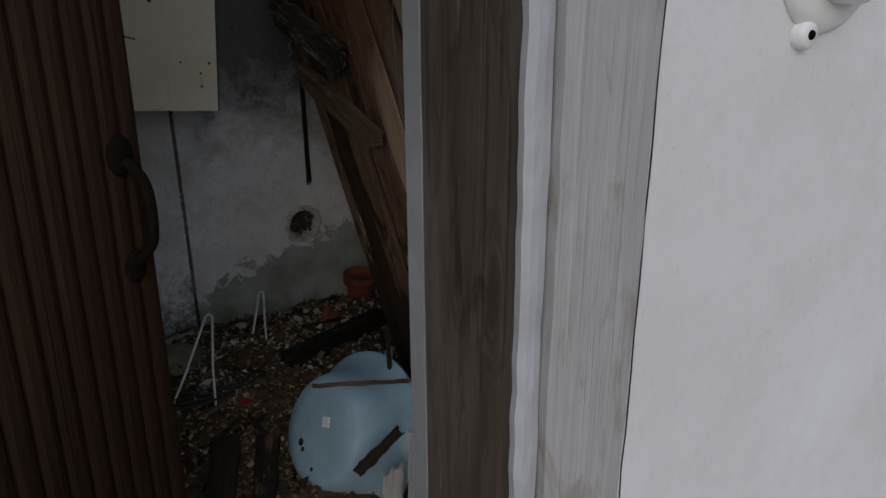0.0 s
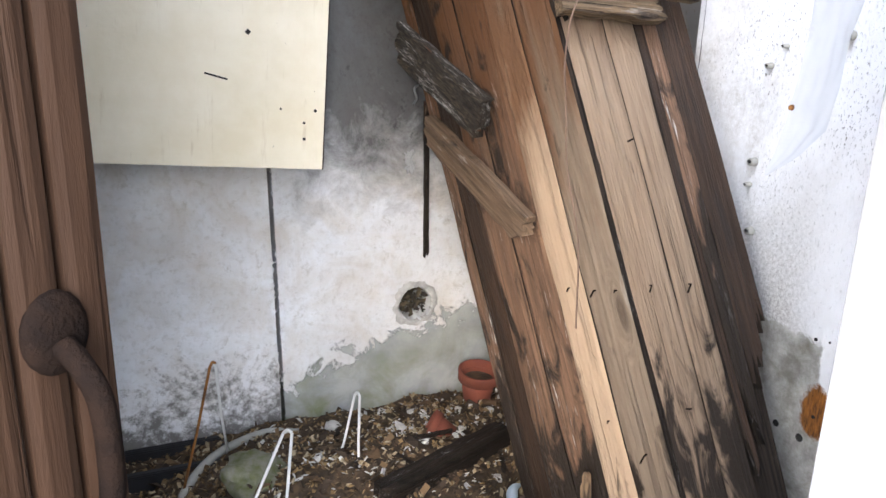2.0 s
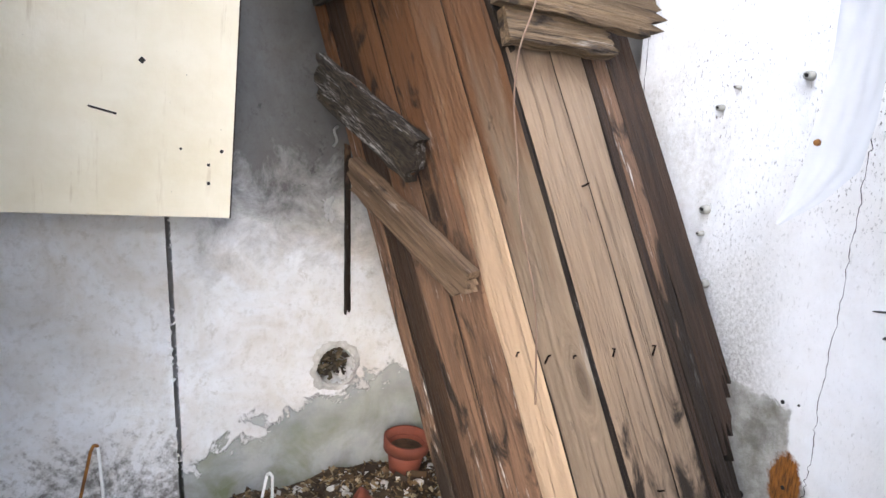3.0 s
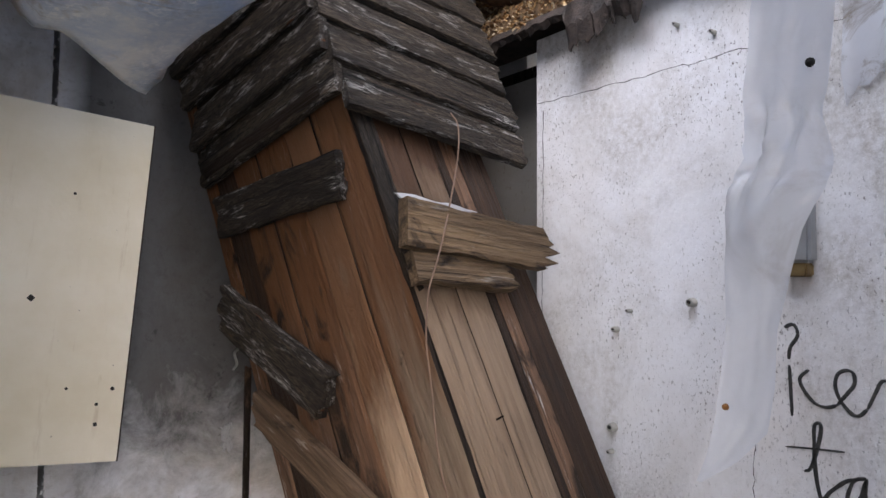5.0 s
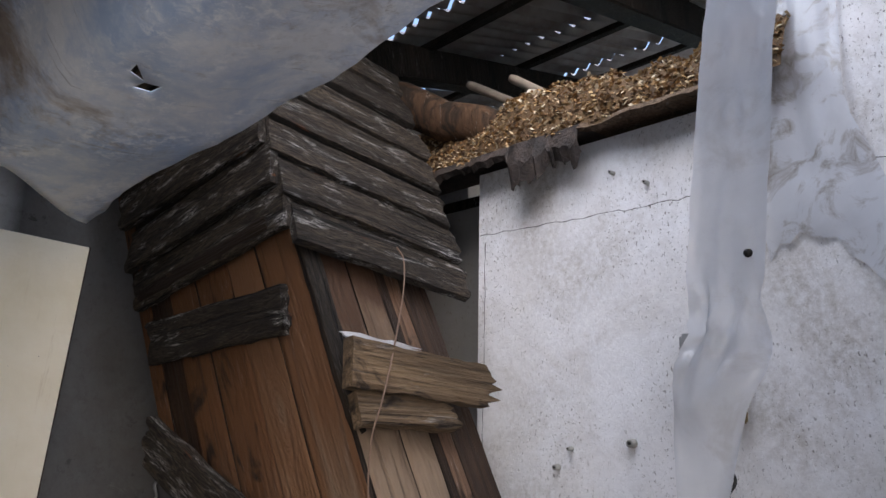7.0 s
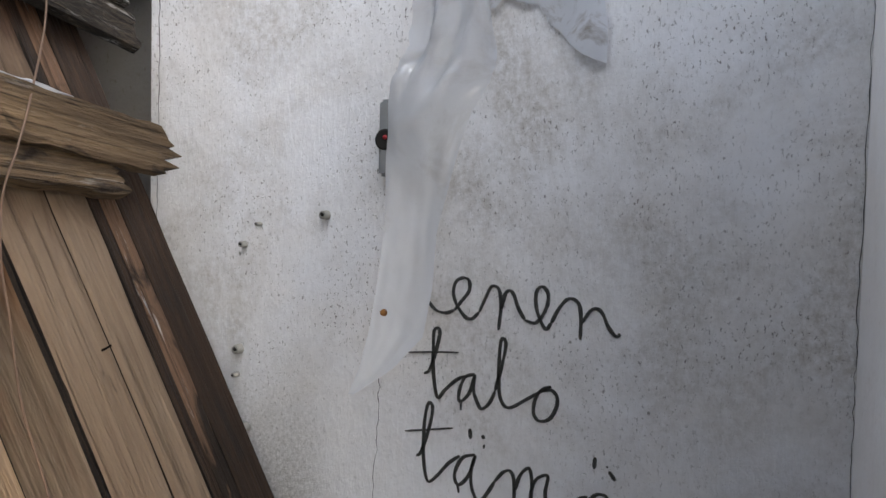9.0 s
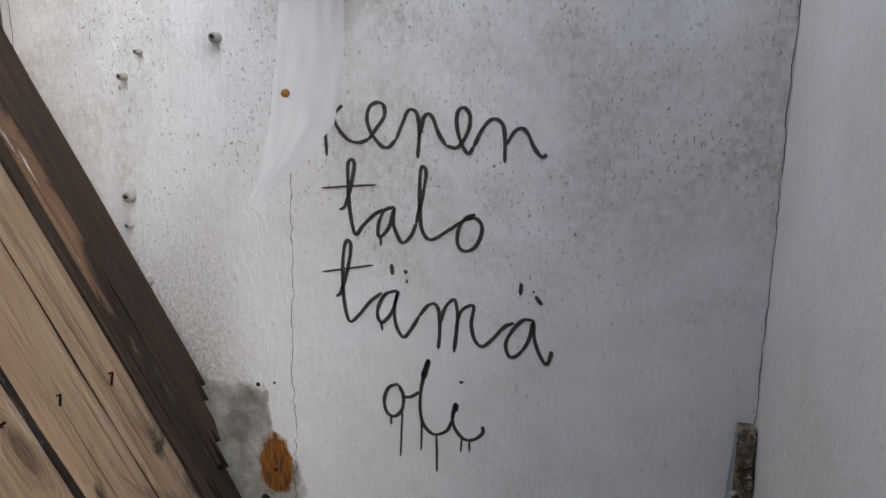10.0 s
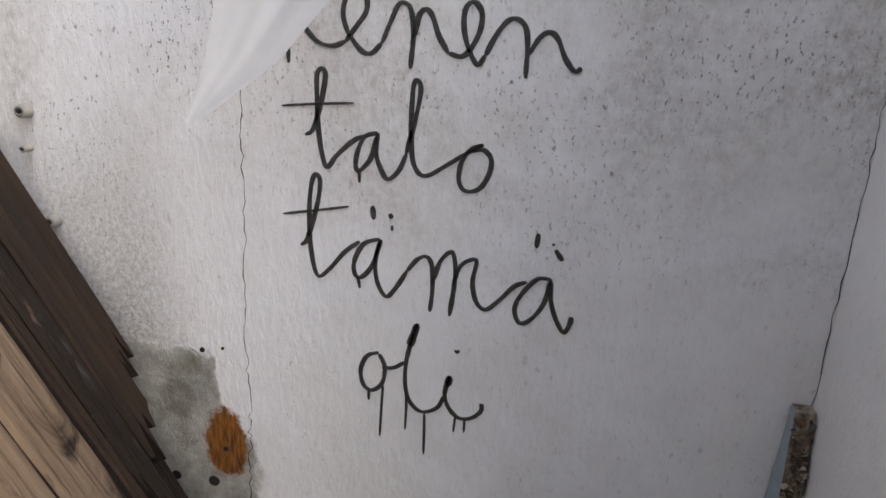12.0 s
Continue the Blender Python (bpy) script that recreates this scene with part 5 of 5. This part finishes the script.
FIBRE = plain("fibreboard", (0.34, 0.29, 0.22), 0.95, scale=70, bump=1.0, second=(0.07, 0.05, 0.035))
core = part("core", stub_bm(), FIBRE, stub, "crumbling brown fibreboard edge")
core.data.materials.append(plain("blue_grey_paint", (0.30, 0.36, 0.40), 0.6, scale=25))
for poly in core.data.polygons:
    poly.material_index = 1 if poly.normal.y > 0.6 else 0


def along_stub(rng):
    for _ in range(420):
        z = rng.uniform(0.3, 0.90)
        f = min(1.0, (0.902 - z) / 0.30)
        yield -0.026 - 0.045 * f, rng.uniform(0.004, 0.030 + 0.004 * f), z


part("fibres", chips_mesh("fibres", along_stub, chip_material("fibre_flakes", (0.30, 0.25, 0.17), (0.10, 0.07, 0.045), (0.42, 0.38, 0.30), (0.22, 0.10, 0.05), (0.05, 0.04, 0.03)), 92, (0.004, 0.012), 0.5), None, stub, "loose fibres of the broken edge")

# ---- flue hole, stick and rag on the back wall ----
rng = random.Random(12)
cx, cz, r = FLUE
places = [(cx + rng.uniform(-0.05, 0.05), 2.24 - 0.05 * rng.random(), cz + rng.uniform(-0.06, 0.045)) for _ in range(160)]
tagged(new("flue_rubble", chips_mesh("flue_rubble", lambda g: places, chip_material("flue_soot", (0.05, 0.042, 0.03), (0.10, 0.085, 0.05), (0.025, 0.02, 0.016), (0.16, 0.13, 0.08)), 13, (0.015, 0.04), 0.6)), "sooty rubble choking the flue hole", "rubble", kind="stuff")
thin = thing("wall_slat", "thin brown slat hanging on the back wall", "slat", pose(-0.525, 2.135, 0.74))
part("slat", plank_bm(0.56, 0.018, 0.014, 93, 0.03, 0.01, 0.001, 3, 16), WOOD_RED, thin, "", axes((0.035, 0, 0), (1, 0, -0.07), (0, -1, 0), (-0.07, 0, 1)))
part("rag", plank_bm(0.10, 0.03, 0.004, 94, 0.04, 0.02, 0.006, 4, 8), plain("grey_rag", (0.45, 0.46, 0.47), 0.9), thin, "torn grey rag", axes((-0.035, -0.018, 0.3), (1, 0.3, 0.1), (0, -1, 0), (0.05, 0, 1)))
part("hook", tube_bm(curve_points([(0.0, -0.002, 0.55), (0.0, -0.03, 0.57), (-0.01, -0.035, 0.60), (0.01, -0.01, 0.61)], 5), 0.004, 6), plain("zinc", (0.45, 0.46, 0.46), 0.4, 0.7), thin, "bent zinc hook")

# ---- things on the heap ----
def hoop(base_a, top, base_b, rusty=False):
    """A hairpin of coated wire stuck into the heap."""
    h = thing("wire_hoop", "white coated wire hoop stuck in the litter" + (", one leg rusty" if rusty else ""), "wire hoop", pose(*base_a), "wire hoops in the heap")
    a, t, b = (Vector(p) - Vector(base_a) for p in (base_a, top, base_b))
    a, b = a + (a - t).normalized() * 0.06, b + (b - t).normalized() * 0.06
    side = (b - a).normalized() * 0.012
    part("leg", tube_bm([a, a.lerp(t, 0.5), t - side], 0.0042, 8), RUST if rusty else WIRE_WHITE, h, "rusty wire leg" if rusty else "", None, True)
    part("leg", tube_bm([b, b.lerp(t, 0.5), t + side], 0.0042, 8), WIRE_WHITE, h, "", None, True)
    part("bend", tube_bm(curve_points([t - side, t + Vector((0, 0, 0.009)), t + side], 5), 0.0043, 8), RUST if rusty else WIRE_WHITE, h, "", None, True)


hoop((-1.36, 1.86, 0.17), (-1.247, 1.92, 0.532), (-1.224, 1.99, 0.20), True)
hoop((-1.262, 1.45, 0.20), (-1.079, 1.542, 0.478), (-1.12, 1.39, 0.22))
hoop((-0.915, 1.72, 0.22), (-0.826, 1.796, 0.417), (-0.868, 1.62, 0.235))


def pot(x, y, z, size, tilt, turn, label):
    p = thing("flower_pot", label, "flower pot", pose(x, y, z, tilt, 0, turn), "terracotta pots")
    s = size
    part("body", lathe_bm([(0, 0), (0.34 * s, 0), (0.44 * s, 0.7 * s), (0.405 * s, 0.7 * s), (0.31 * s, 0.05 * s), (0, 0.05 * s)], 28), TERRACOTTA, p, "", None, True)
    part("rim", lathe_bm([(0.445 * s, 0.62 * s), (0.52 * s, 0.62 * s), (0.535 * s, 0.88 * s), (0.50 * s, 0.9 * s), (0.455 * s, 0.88 * s), (0.435 * s, 0.66 * s)], 28), TERRACOTTA, p, "thick terracotta rim", None, True)
    part("soil", lathe_bm([(0, 0.66 * s), (0.3 * s, 0.63 * s), (0.43 * s, 0.6 * s)], 16), SOIL, p, "dark soil")


pot(-0.31, 2.03, 0.185, 0.15, 6, 20, "small terracotta pot standing against the wall")
pot(-0.50, 1.80, 0.20, 0.10, 62, -120, "small broken terracotta pot lying in the litter")


def basin():
    """A blue basin lying on its side."""
    b = thing("plastic_basin", "pale blue plastic basin lying on its side with a torn bottom", "basin", axes((-0.765, 1.0, 0.22), Vector((0.42, 0.2, 0.88)).cross(Vector((-0.84, -0.2, 0.43))), Vector((-0.84, -0.2, 0.43)).cross(Vector((0.42, 0.2, 0.88)).cross(Vector((-0.84, -0.2, 0.43)))), (-0.84, -0.2, 0.43)) @ Matrix.Scale(1.12, 4))
    R = 0.215
    bm = lathe_bm([(0, 0.148), (0.10, 0.148), (0.135, 0.144), (0.15, 0.13), (0.168, 0.08), (0.185, 0.02), (R, 0.0), (R + 0.012, -0.002), (R + 0.013, -0.012), (R + 0.008, -0.012), (R + 0.004, -0.004), (R - 0.005, -0.003), (0.18, 0.02), (0.163, 0.08), (0.146, 0.126), (0.13, 0.138), (0, 0.142)], 48)
    part("shell", bm, BLUE_PLASTIC, b, "", None, True)
    part("patch", box_bm(-0.014, 0.014, -0.014, 0.014, 0.147, 0.1505, 0.001), plain("white_label", (0.72, 0.73, 0.74), 0.6), b, "small white square label", pose(0.02, 0.03, 0, 0, 0, 12))
    for x, y, r in ((-0.06, -0.05, 0.009), (-0.045, -0.065, 0.006), (0.01, -0.10, 0.005)):
        part("hole", lathe_bm([(0, 0.1495), (r, 0.149), (r * 1.3, 0.1475)], 9), BLACK_GAP, b, "", pose(x, y, 0))


basin()


def loose_board(label, p, q, width, thick, mat, seed, r0=0.02, r1=0.03, up=(0, 0, 1), name="loose_board"):
    p, q = Vector(p), Vector(q)
    z = (q - p).normalized()
    y = Vector(up) - z * z.dot(Vector(up))
    x = y.cross(z)
    ob = part(name, plank_bm((q - p).length, width, thick, seed, r0, r1, 0.003, 5, 12), mat, None, "", axes(p - x.normalized() * width / 2, x, y, z))
    return tagged(ob, label, "board", "loose boards in the heap")


loose_board("blackened rotten beam lying across the litter", (-0.86, 1.47, 0.235), (-0.34, 1.70, 0.215), 0.075, 0.06, WOOD_CHAR, 101, 0.05, 0.05)
loose_board("dark beam lying in the doorway litter", (-1.36, 0.55, 0.07), (-1.12, 1.25, 0.15), 0.08, 0.05, WOOD_DARK, 102)
loose_board("brown board lying in the doorway litter", (-1.22, 0.60, 0.08), (-1.0, 1.2, 0.17), 0.07, 0.03, WOOD_RED, 103)
loose_board("pale splintered stick standing against the shaft", (-0.60, 0.80, 0.10), (-0.50, 0.985, 0.60), 0.022, 0.014, WOOD_SPLIT, 104, 0.02, 0.06, (-1, 0, 0.2), "stick")
loose_board("thin brown stick leaning in the litter", (-0.67, 0.95, 0.12), (-0.65, 1.0, 0.56), 0.012, 0.01, WOOD_RED, 105, 0.02, 0.04, (-1, 0, 0.2), "stick")
loose_board("pale thin slat lying across the basin", (-0.96, 0.84, 0.525), (-0.66, 0.86, 0.44), 0.014, 0.008, WOOD_SPLIT, 106, 0.0, 0.0, (0, -0.3, 1), "stick")
loose_board("grey-white painted board end by the jamb", (-0.72, 0.72, 0.05), (-0.70, 0.75, 0.36), 0.036, 0.02, TRIM_WHITE, 107, 0.0, 0.01, (-0.5, -1, 0))
loose_board("rotten brown slat by the basin", (-0.89, 0.74, 0.28), (-0.74, 0.74, 0.38), 0.03, 0.012, WOOD_RED, 108, 0.01, 0.02, (-0.4, -1, 0.3))
loose_board("whitewashed board scrap by the basin", (-0.80, 0.71, 0.03), (-0.78, 0.73, 0.30), 0.06, 0.012, TRIM_WHITE, 109, 0.0, 0.05, (-0.3, -1, 0.1))
loose_board("white torn board scrap at the foot of the shaft", (-0.30, 0.96, 0.10), (-0.235, 1.02, 0.40), 0.08, 0.014, EDGE_WHITE, 110, 0.0, 0.10, (-0.6, -1, 0.3))
for i in range(26):
    rng = random.Random(200 + i)
    x, y = rng.uniform(-1.25, -0.25), rng.uniform(1.05, 2.0)
    a = rng.uniform(0, math.tau)
    L = rng.uniform(0.06, 0.2)
    p, q = (x, y), (x + L * math.cos(a), min(2.13, y + L * math.sin(a)))
    loose_board("dark rotten splinter of wood in the litter", (*p, heap(*p) + 0.002), (*q, heap(*q) + 0.012), rng.uniform(0.008, 0.022), rng.uniform(0.005, 0.012), rng.choice((WOOD_RED, WOOD_DARK, WOOD_WORN, WOOD_SPLIT)), 200 + i, 0.01, 0.02, name="splinter")


def stone(x, y, size, seed, mat, label, name="plaster_lump"):
    bm = bmesh.new()
    bmesh.ops.create_icosphere(bm, subdivisions=4 if size > 0.05 else 2, radius=1)
    rng = random.Random(seed)
    off = Vector((rng.random() * 9, rng.random() * 9, 0))
    sc = (size * rng.uniform(0.8, 1.3), size * rng.uniform(0.5, 0.9), size * rng.uniform(0.3, 0.55))
    for v in bm.verts:
        k = 1 + 0.45 * noise.noise(v.co * 1.3 + off) + 0.12 * noise.noise(v.co * 5 + off)
        v.co = Vector((v.co.x * sc[0] * k, v.co.y * sc[1] * k, v.co.z * sc[2] * k))
    ob = part(name, bm, mat, None, "", pose(x, y, heap(x, y) + sc[2] * 0.4, rng.uniform(-20, 20), rng.uniform(-20, 20), rng.uniform(0, 360)), size > 0.05)
    return tagged(ob, label, "rubble", "lumps in the heap")


LUMP = plain("plaster_lump", (0.55, 0.55, 0.53), 0.9, scale=30, bump=0.6, second=(0.36, 0.35, 0.33))
MOSSY = plain("mossy_cement", (0.20, 0.20, 0.16), 0.95, scale=26, bump=0.8, second=(0.12, 0.13, 0.05))
for i in range(34):
    rng = random.Random(300 + i)
    stone(rng.uniform(-0.75, -0.3) if i < 24 else rng.uniform(-1.2, -0.3), rng.uniform(1.68, 2.1) if i < 24 else rng.uniform(1.3, 2.05), rng.uniform(0.011, 0.03), 300 + i, LUMP, "pale lump of fallen plaster in the litter")
stone(-1.16, 1.75, 0.11, 350, MOSSY, "mossy lump of cement under the hoops", "cement_lump")
stone(-1.27, 1.62, 0.06, 351, MOSSY, "mossy lump of cement under the hoops", "cement_lump")
stone(-0.86, 2.02, 0.045, 352, LUMP, "grey flat stone against the wall", "stone")

# hoses, black box and cables at the foot of the back wall
tagged(part("hose", tube_bm(curve_points([(-0.98, 2.05, 0.17), (-1.1, 2.06, 0.185), (-1.26, 2.0, 0.17), (-1.36, 1.86, 0.15), (-1.39, 1.7, 0.12), (-1.37, 1.5, 0.07)], 8), 0.014, 10), plain("grey_hose", (0.34, 0.34, 0.31), 0.7, scale=30), None, "", None, True), "grey-green hose lying along the wall", "hose")
trough = thing("black_trough", "black plastic trough against the damp wall", "trough", pose(-1.55, 2.06, 0.0))
BLACKP = plain("black_plastic", (0.018, 0.018, 0.02), 0.6)
part("floor", box_bm(-0.3, 0.3, -0.07, 0.07, 0.0, 0.02), BLACKP, trough)
for y in (-0.078, 0.066):
    part("side", box_bm(-0.31, 0.31, y, y + 0.012, 0.0, 0.15, 0.003), BLACKP, trough)
    part("rim", box_bm(-0.32, 0.32, y - 0.006, y + 0.018, 0.15, 0.162, 0.004), BLACKP, trough)
for x in (-0.322, 0.31):
    part("end", box_bm(x, x + 0.012, -0.066, 0.066, 0.0, 0.15, 0.003), BLACKP, trough)
for i in range(4):
    o = 0.03 * i
    tagged(part("cable", tube_bm(curve_points([(-1.42 + o, 1.48, 0.13), (-1.3, 1.42 + o, 0.225), (-1.15, 1.38 + o, 0.245), (-1.03 + o, 1.42, 0.25), (-0.97, 1.50 - o, 0.25)], 8), 0.004, 6), plain("black_cable", (0.02, 0.02, 0.022), 0.5), None, "", None, True), "black cable looped over the litter", "cable", "looped cables")
tagged(part("bone", tube_bm(curve_points([(-0.47, 1.40, 0.20), (-0.45, 1.43, 0.225), (-0.42, 1.45, 0.22)], 5), 0.014, 8, None, lambda u: 1.3 - 1.2 * abs(u - 0.3)), plain("pale_blue_scrap", (0.55, 0.66, 0.76), 0.5), None, "", None, True), "pale blue bent plastic scrap by the shaft", "scrap")
tagged(part("red_scrap", plank_bm(0.05, 0.03, 0.006, 120, 0.01, 0.01, 0.003, 3, 4), plain("red_scrap", (0.35, 0.03, 0.03), 0.6), None, "", axes((-1.05, 1.36, heap(-1.05, 1.36) + 0.012), (1, 0.2, 0), (0, 0, 1), (0.2, -1, 0))), "small red plastic scrap", "scrap")

# wire hanging from the cladding, nails in the boards
WIRE = [(0.236, 0.90, 0.05), (0.236, 0.864, 0.055), (0.183, 0.777, 0.065), (0.085, 0.646, 0.075), (0.023, 0.564, 0.075), (-0.014, 0.507, 0.06), (-0.043, 0.43, 0.045), (-0.063, 0.351, 0.04), (-0.09, 0.25, 0.035), (-0.105, 0.12, 0.03), (-0.15, -0.02, 0.02)]
tagged(part("hanging_wire", tube_bm(curve_points([on_right(*p) for p in WIRE], 10), 0.0017, 6), plain("rusty_wire", (0.20, 0.13, 0.09), 0.6, 0.4), None, "", None, True), "rusty wire hanging from the cladding", "wire")
for l, h, face in ((0.19, -0.02, "L"), (0.10, 0.0, "L"), (0.17, -0.28, "L"), (0.07, -0.30, "L"), (0.03, 0.02, "L"), (0.06, 0.03, "R"), (0.16, 0.02, "R"), (0.1, 0.3, "R"), (0.07, -0.2, "R")):
    put, n = (on_left, NL) if face == "L" else (on_right, NR)
    o = put(l, h, -0.004)
    bent = random.Random(l * 99 + h).uniform(-0.03, 0.03)
    part("nail", tube_bm([o, o + n * 0.010, o + n * 0.013 + Vector((bent * 0.3, 0, bent * 0.4 - 0.008))], 0.0018, 6), IRON, shaft, "bent rusty nail")

# ---- lamp base on the outer wall ----
PORCELAIN = plain("glazed_porcelain", (0.80, 0.80, 0.80), 0.25, vary=0.06, spec=0.6)
lamp = thing("wall_lamp_base", "white porcelain lamp base on the outer wall", "lamp base", pose(-0.685, -0.252, 1.545, 90, 0, 0))
part("base", lathe_bm([(0, 0.02), (0.05, 0.02), (0.072, 0.016), (0.082, 0.006), (0.083, 0.0), (0, 0)], 40), PORCELAIN, lamp, "", None, True)
part("collar", lathe_bm([(0.05, 0.02), (0.05, 0.045), (0.043, 0.052), (0.03, 0.052), (0.03, 0.03), (0, 0.03)], 32), PORCELAIN, lamp, "ribbed porcelain collar", None, True)
for x, y in ((-0.03, -0.082), (0.03, 0.082)):
    lug = part("lug", lathe_bm([(0, 0.014), (0.012, 0.014), (0.016, 0.01), (0.017, 0.0)], 20), PORCELAIN, lamp, "", pose(x, y, 0), True)
    part("screw", lathe_bm([(0, 0.0165), (0.005, 0.016), (0.006, 0.013)], 12), IRON, lug, "rusty screw", None, True)

# a short shelf and its jar left of the cupboard
shelf = thing("wall_shelf", "short grey-white shelf on the back wall beside the cupboard", "shelf", pose(-1.80, 2.157, 1.24))
part("board", box_bm(-0.14, 0.15, -0.16, 0.0, 0.0, 0.022, 0.003), EDGE_WHITE, shelf)
part("bracket", box_bm(0.10, 0.12, -0.13, -0.001, -0.11, 0.0, 0.004), WOOD_DARK, shelf, "dark wooden bracket")
jar = thing("jar", "small pale jar standing on the wall shelf", "jar", pose(-1.70, 2.09, 1.262))
part("body", lathe_bm([(0, 0), (0.028, 0), (0.031, 0.01), (0.031, 0.055), (0.024, 0.066), (0.024, 0.075), (0.0, 0.075)], 24), PLUG, jar, "", None, True)
part("lid", lathe_bm([(0.026, 0.068), (0.027, 0.082), (0, 0.084)], 24), IRON, jar, "dark rusty lid", None, True)

# broken plaster round the flue, crumbling edges of the open joint
bm = bmesh.new()
rng = random.Random(31)
rings = []
for k in range(48):
    a = math.tau * k / 48
    ro = 0.088 + 0.022 * noise.noise(Vector((math.cos(a) * 2, math.sin(a) * 2, 5))) + rng.uniform(-0.004, 0.004)
    ri = 0.064 + rng.uniform(-0.004, 0.005)
    rings.append([bm.verts.new((FLUE[0] + r * math.cos(a), y, FLUE[1] + r * math.sin(a))) for r, y in ((ri, 2.17), (ri + 0.004, 2.147), ((ri + ro) / 2, 2.149), (ro, 2.1565))])
for k in range(48):
    for j in range(3):
        bm.faces.new((rings[k][j], rings[(k + 1) % 48][j], rings[(k + 1) % 48][j + 1], rings[k][j + 1]))
tagged(part("flue_collar", bm, LUMP, None, "", None, True), "broken plaster collar round the flue hole", "flue collar")


def along_joint(rng):
    for _ in range(420):
        yield rng.choice((-1.024, -1.007)) + rng.uniform(-0.002, 0.002), 2.158 + rng.uniform(-0.001, 0.01), rng.uniform(0.1, 2.2)


tagged(new("joint_crumbs", chips_mesh("joint_crumbs", along_joint, WALL_BACK, 33, (0.006, 0.02), 0.6)), "crumbling plaster edges of the open joint", "plaster", kind="stuff")
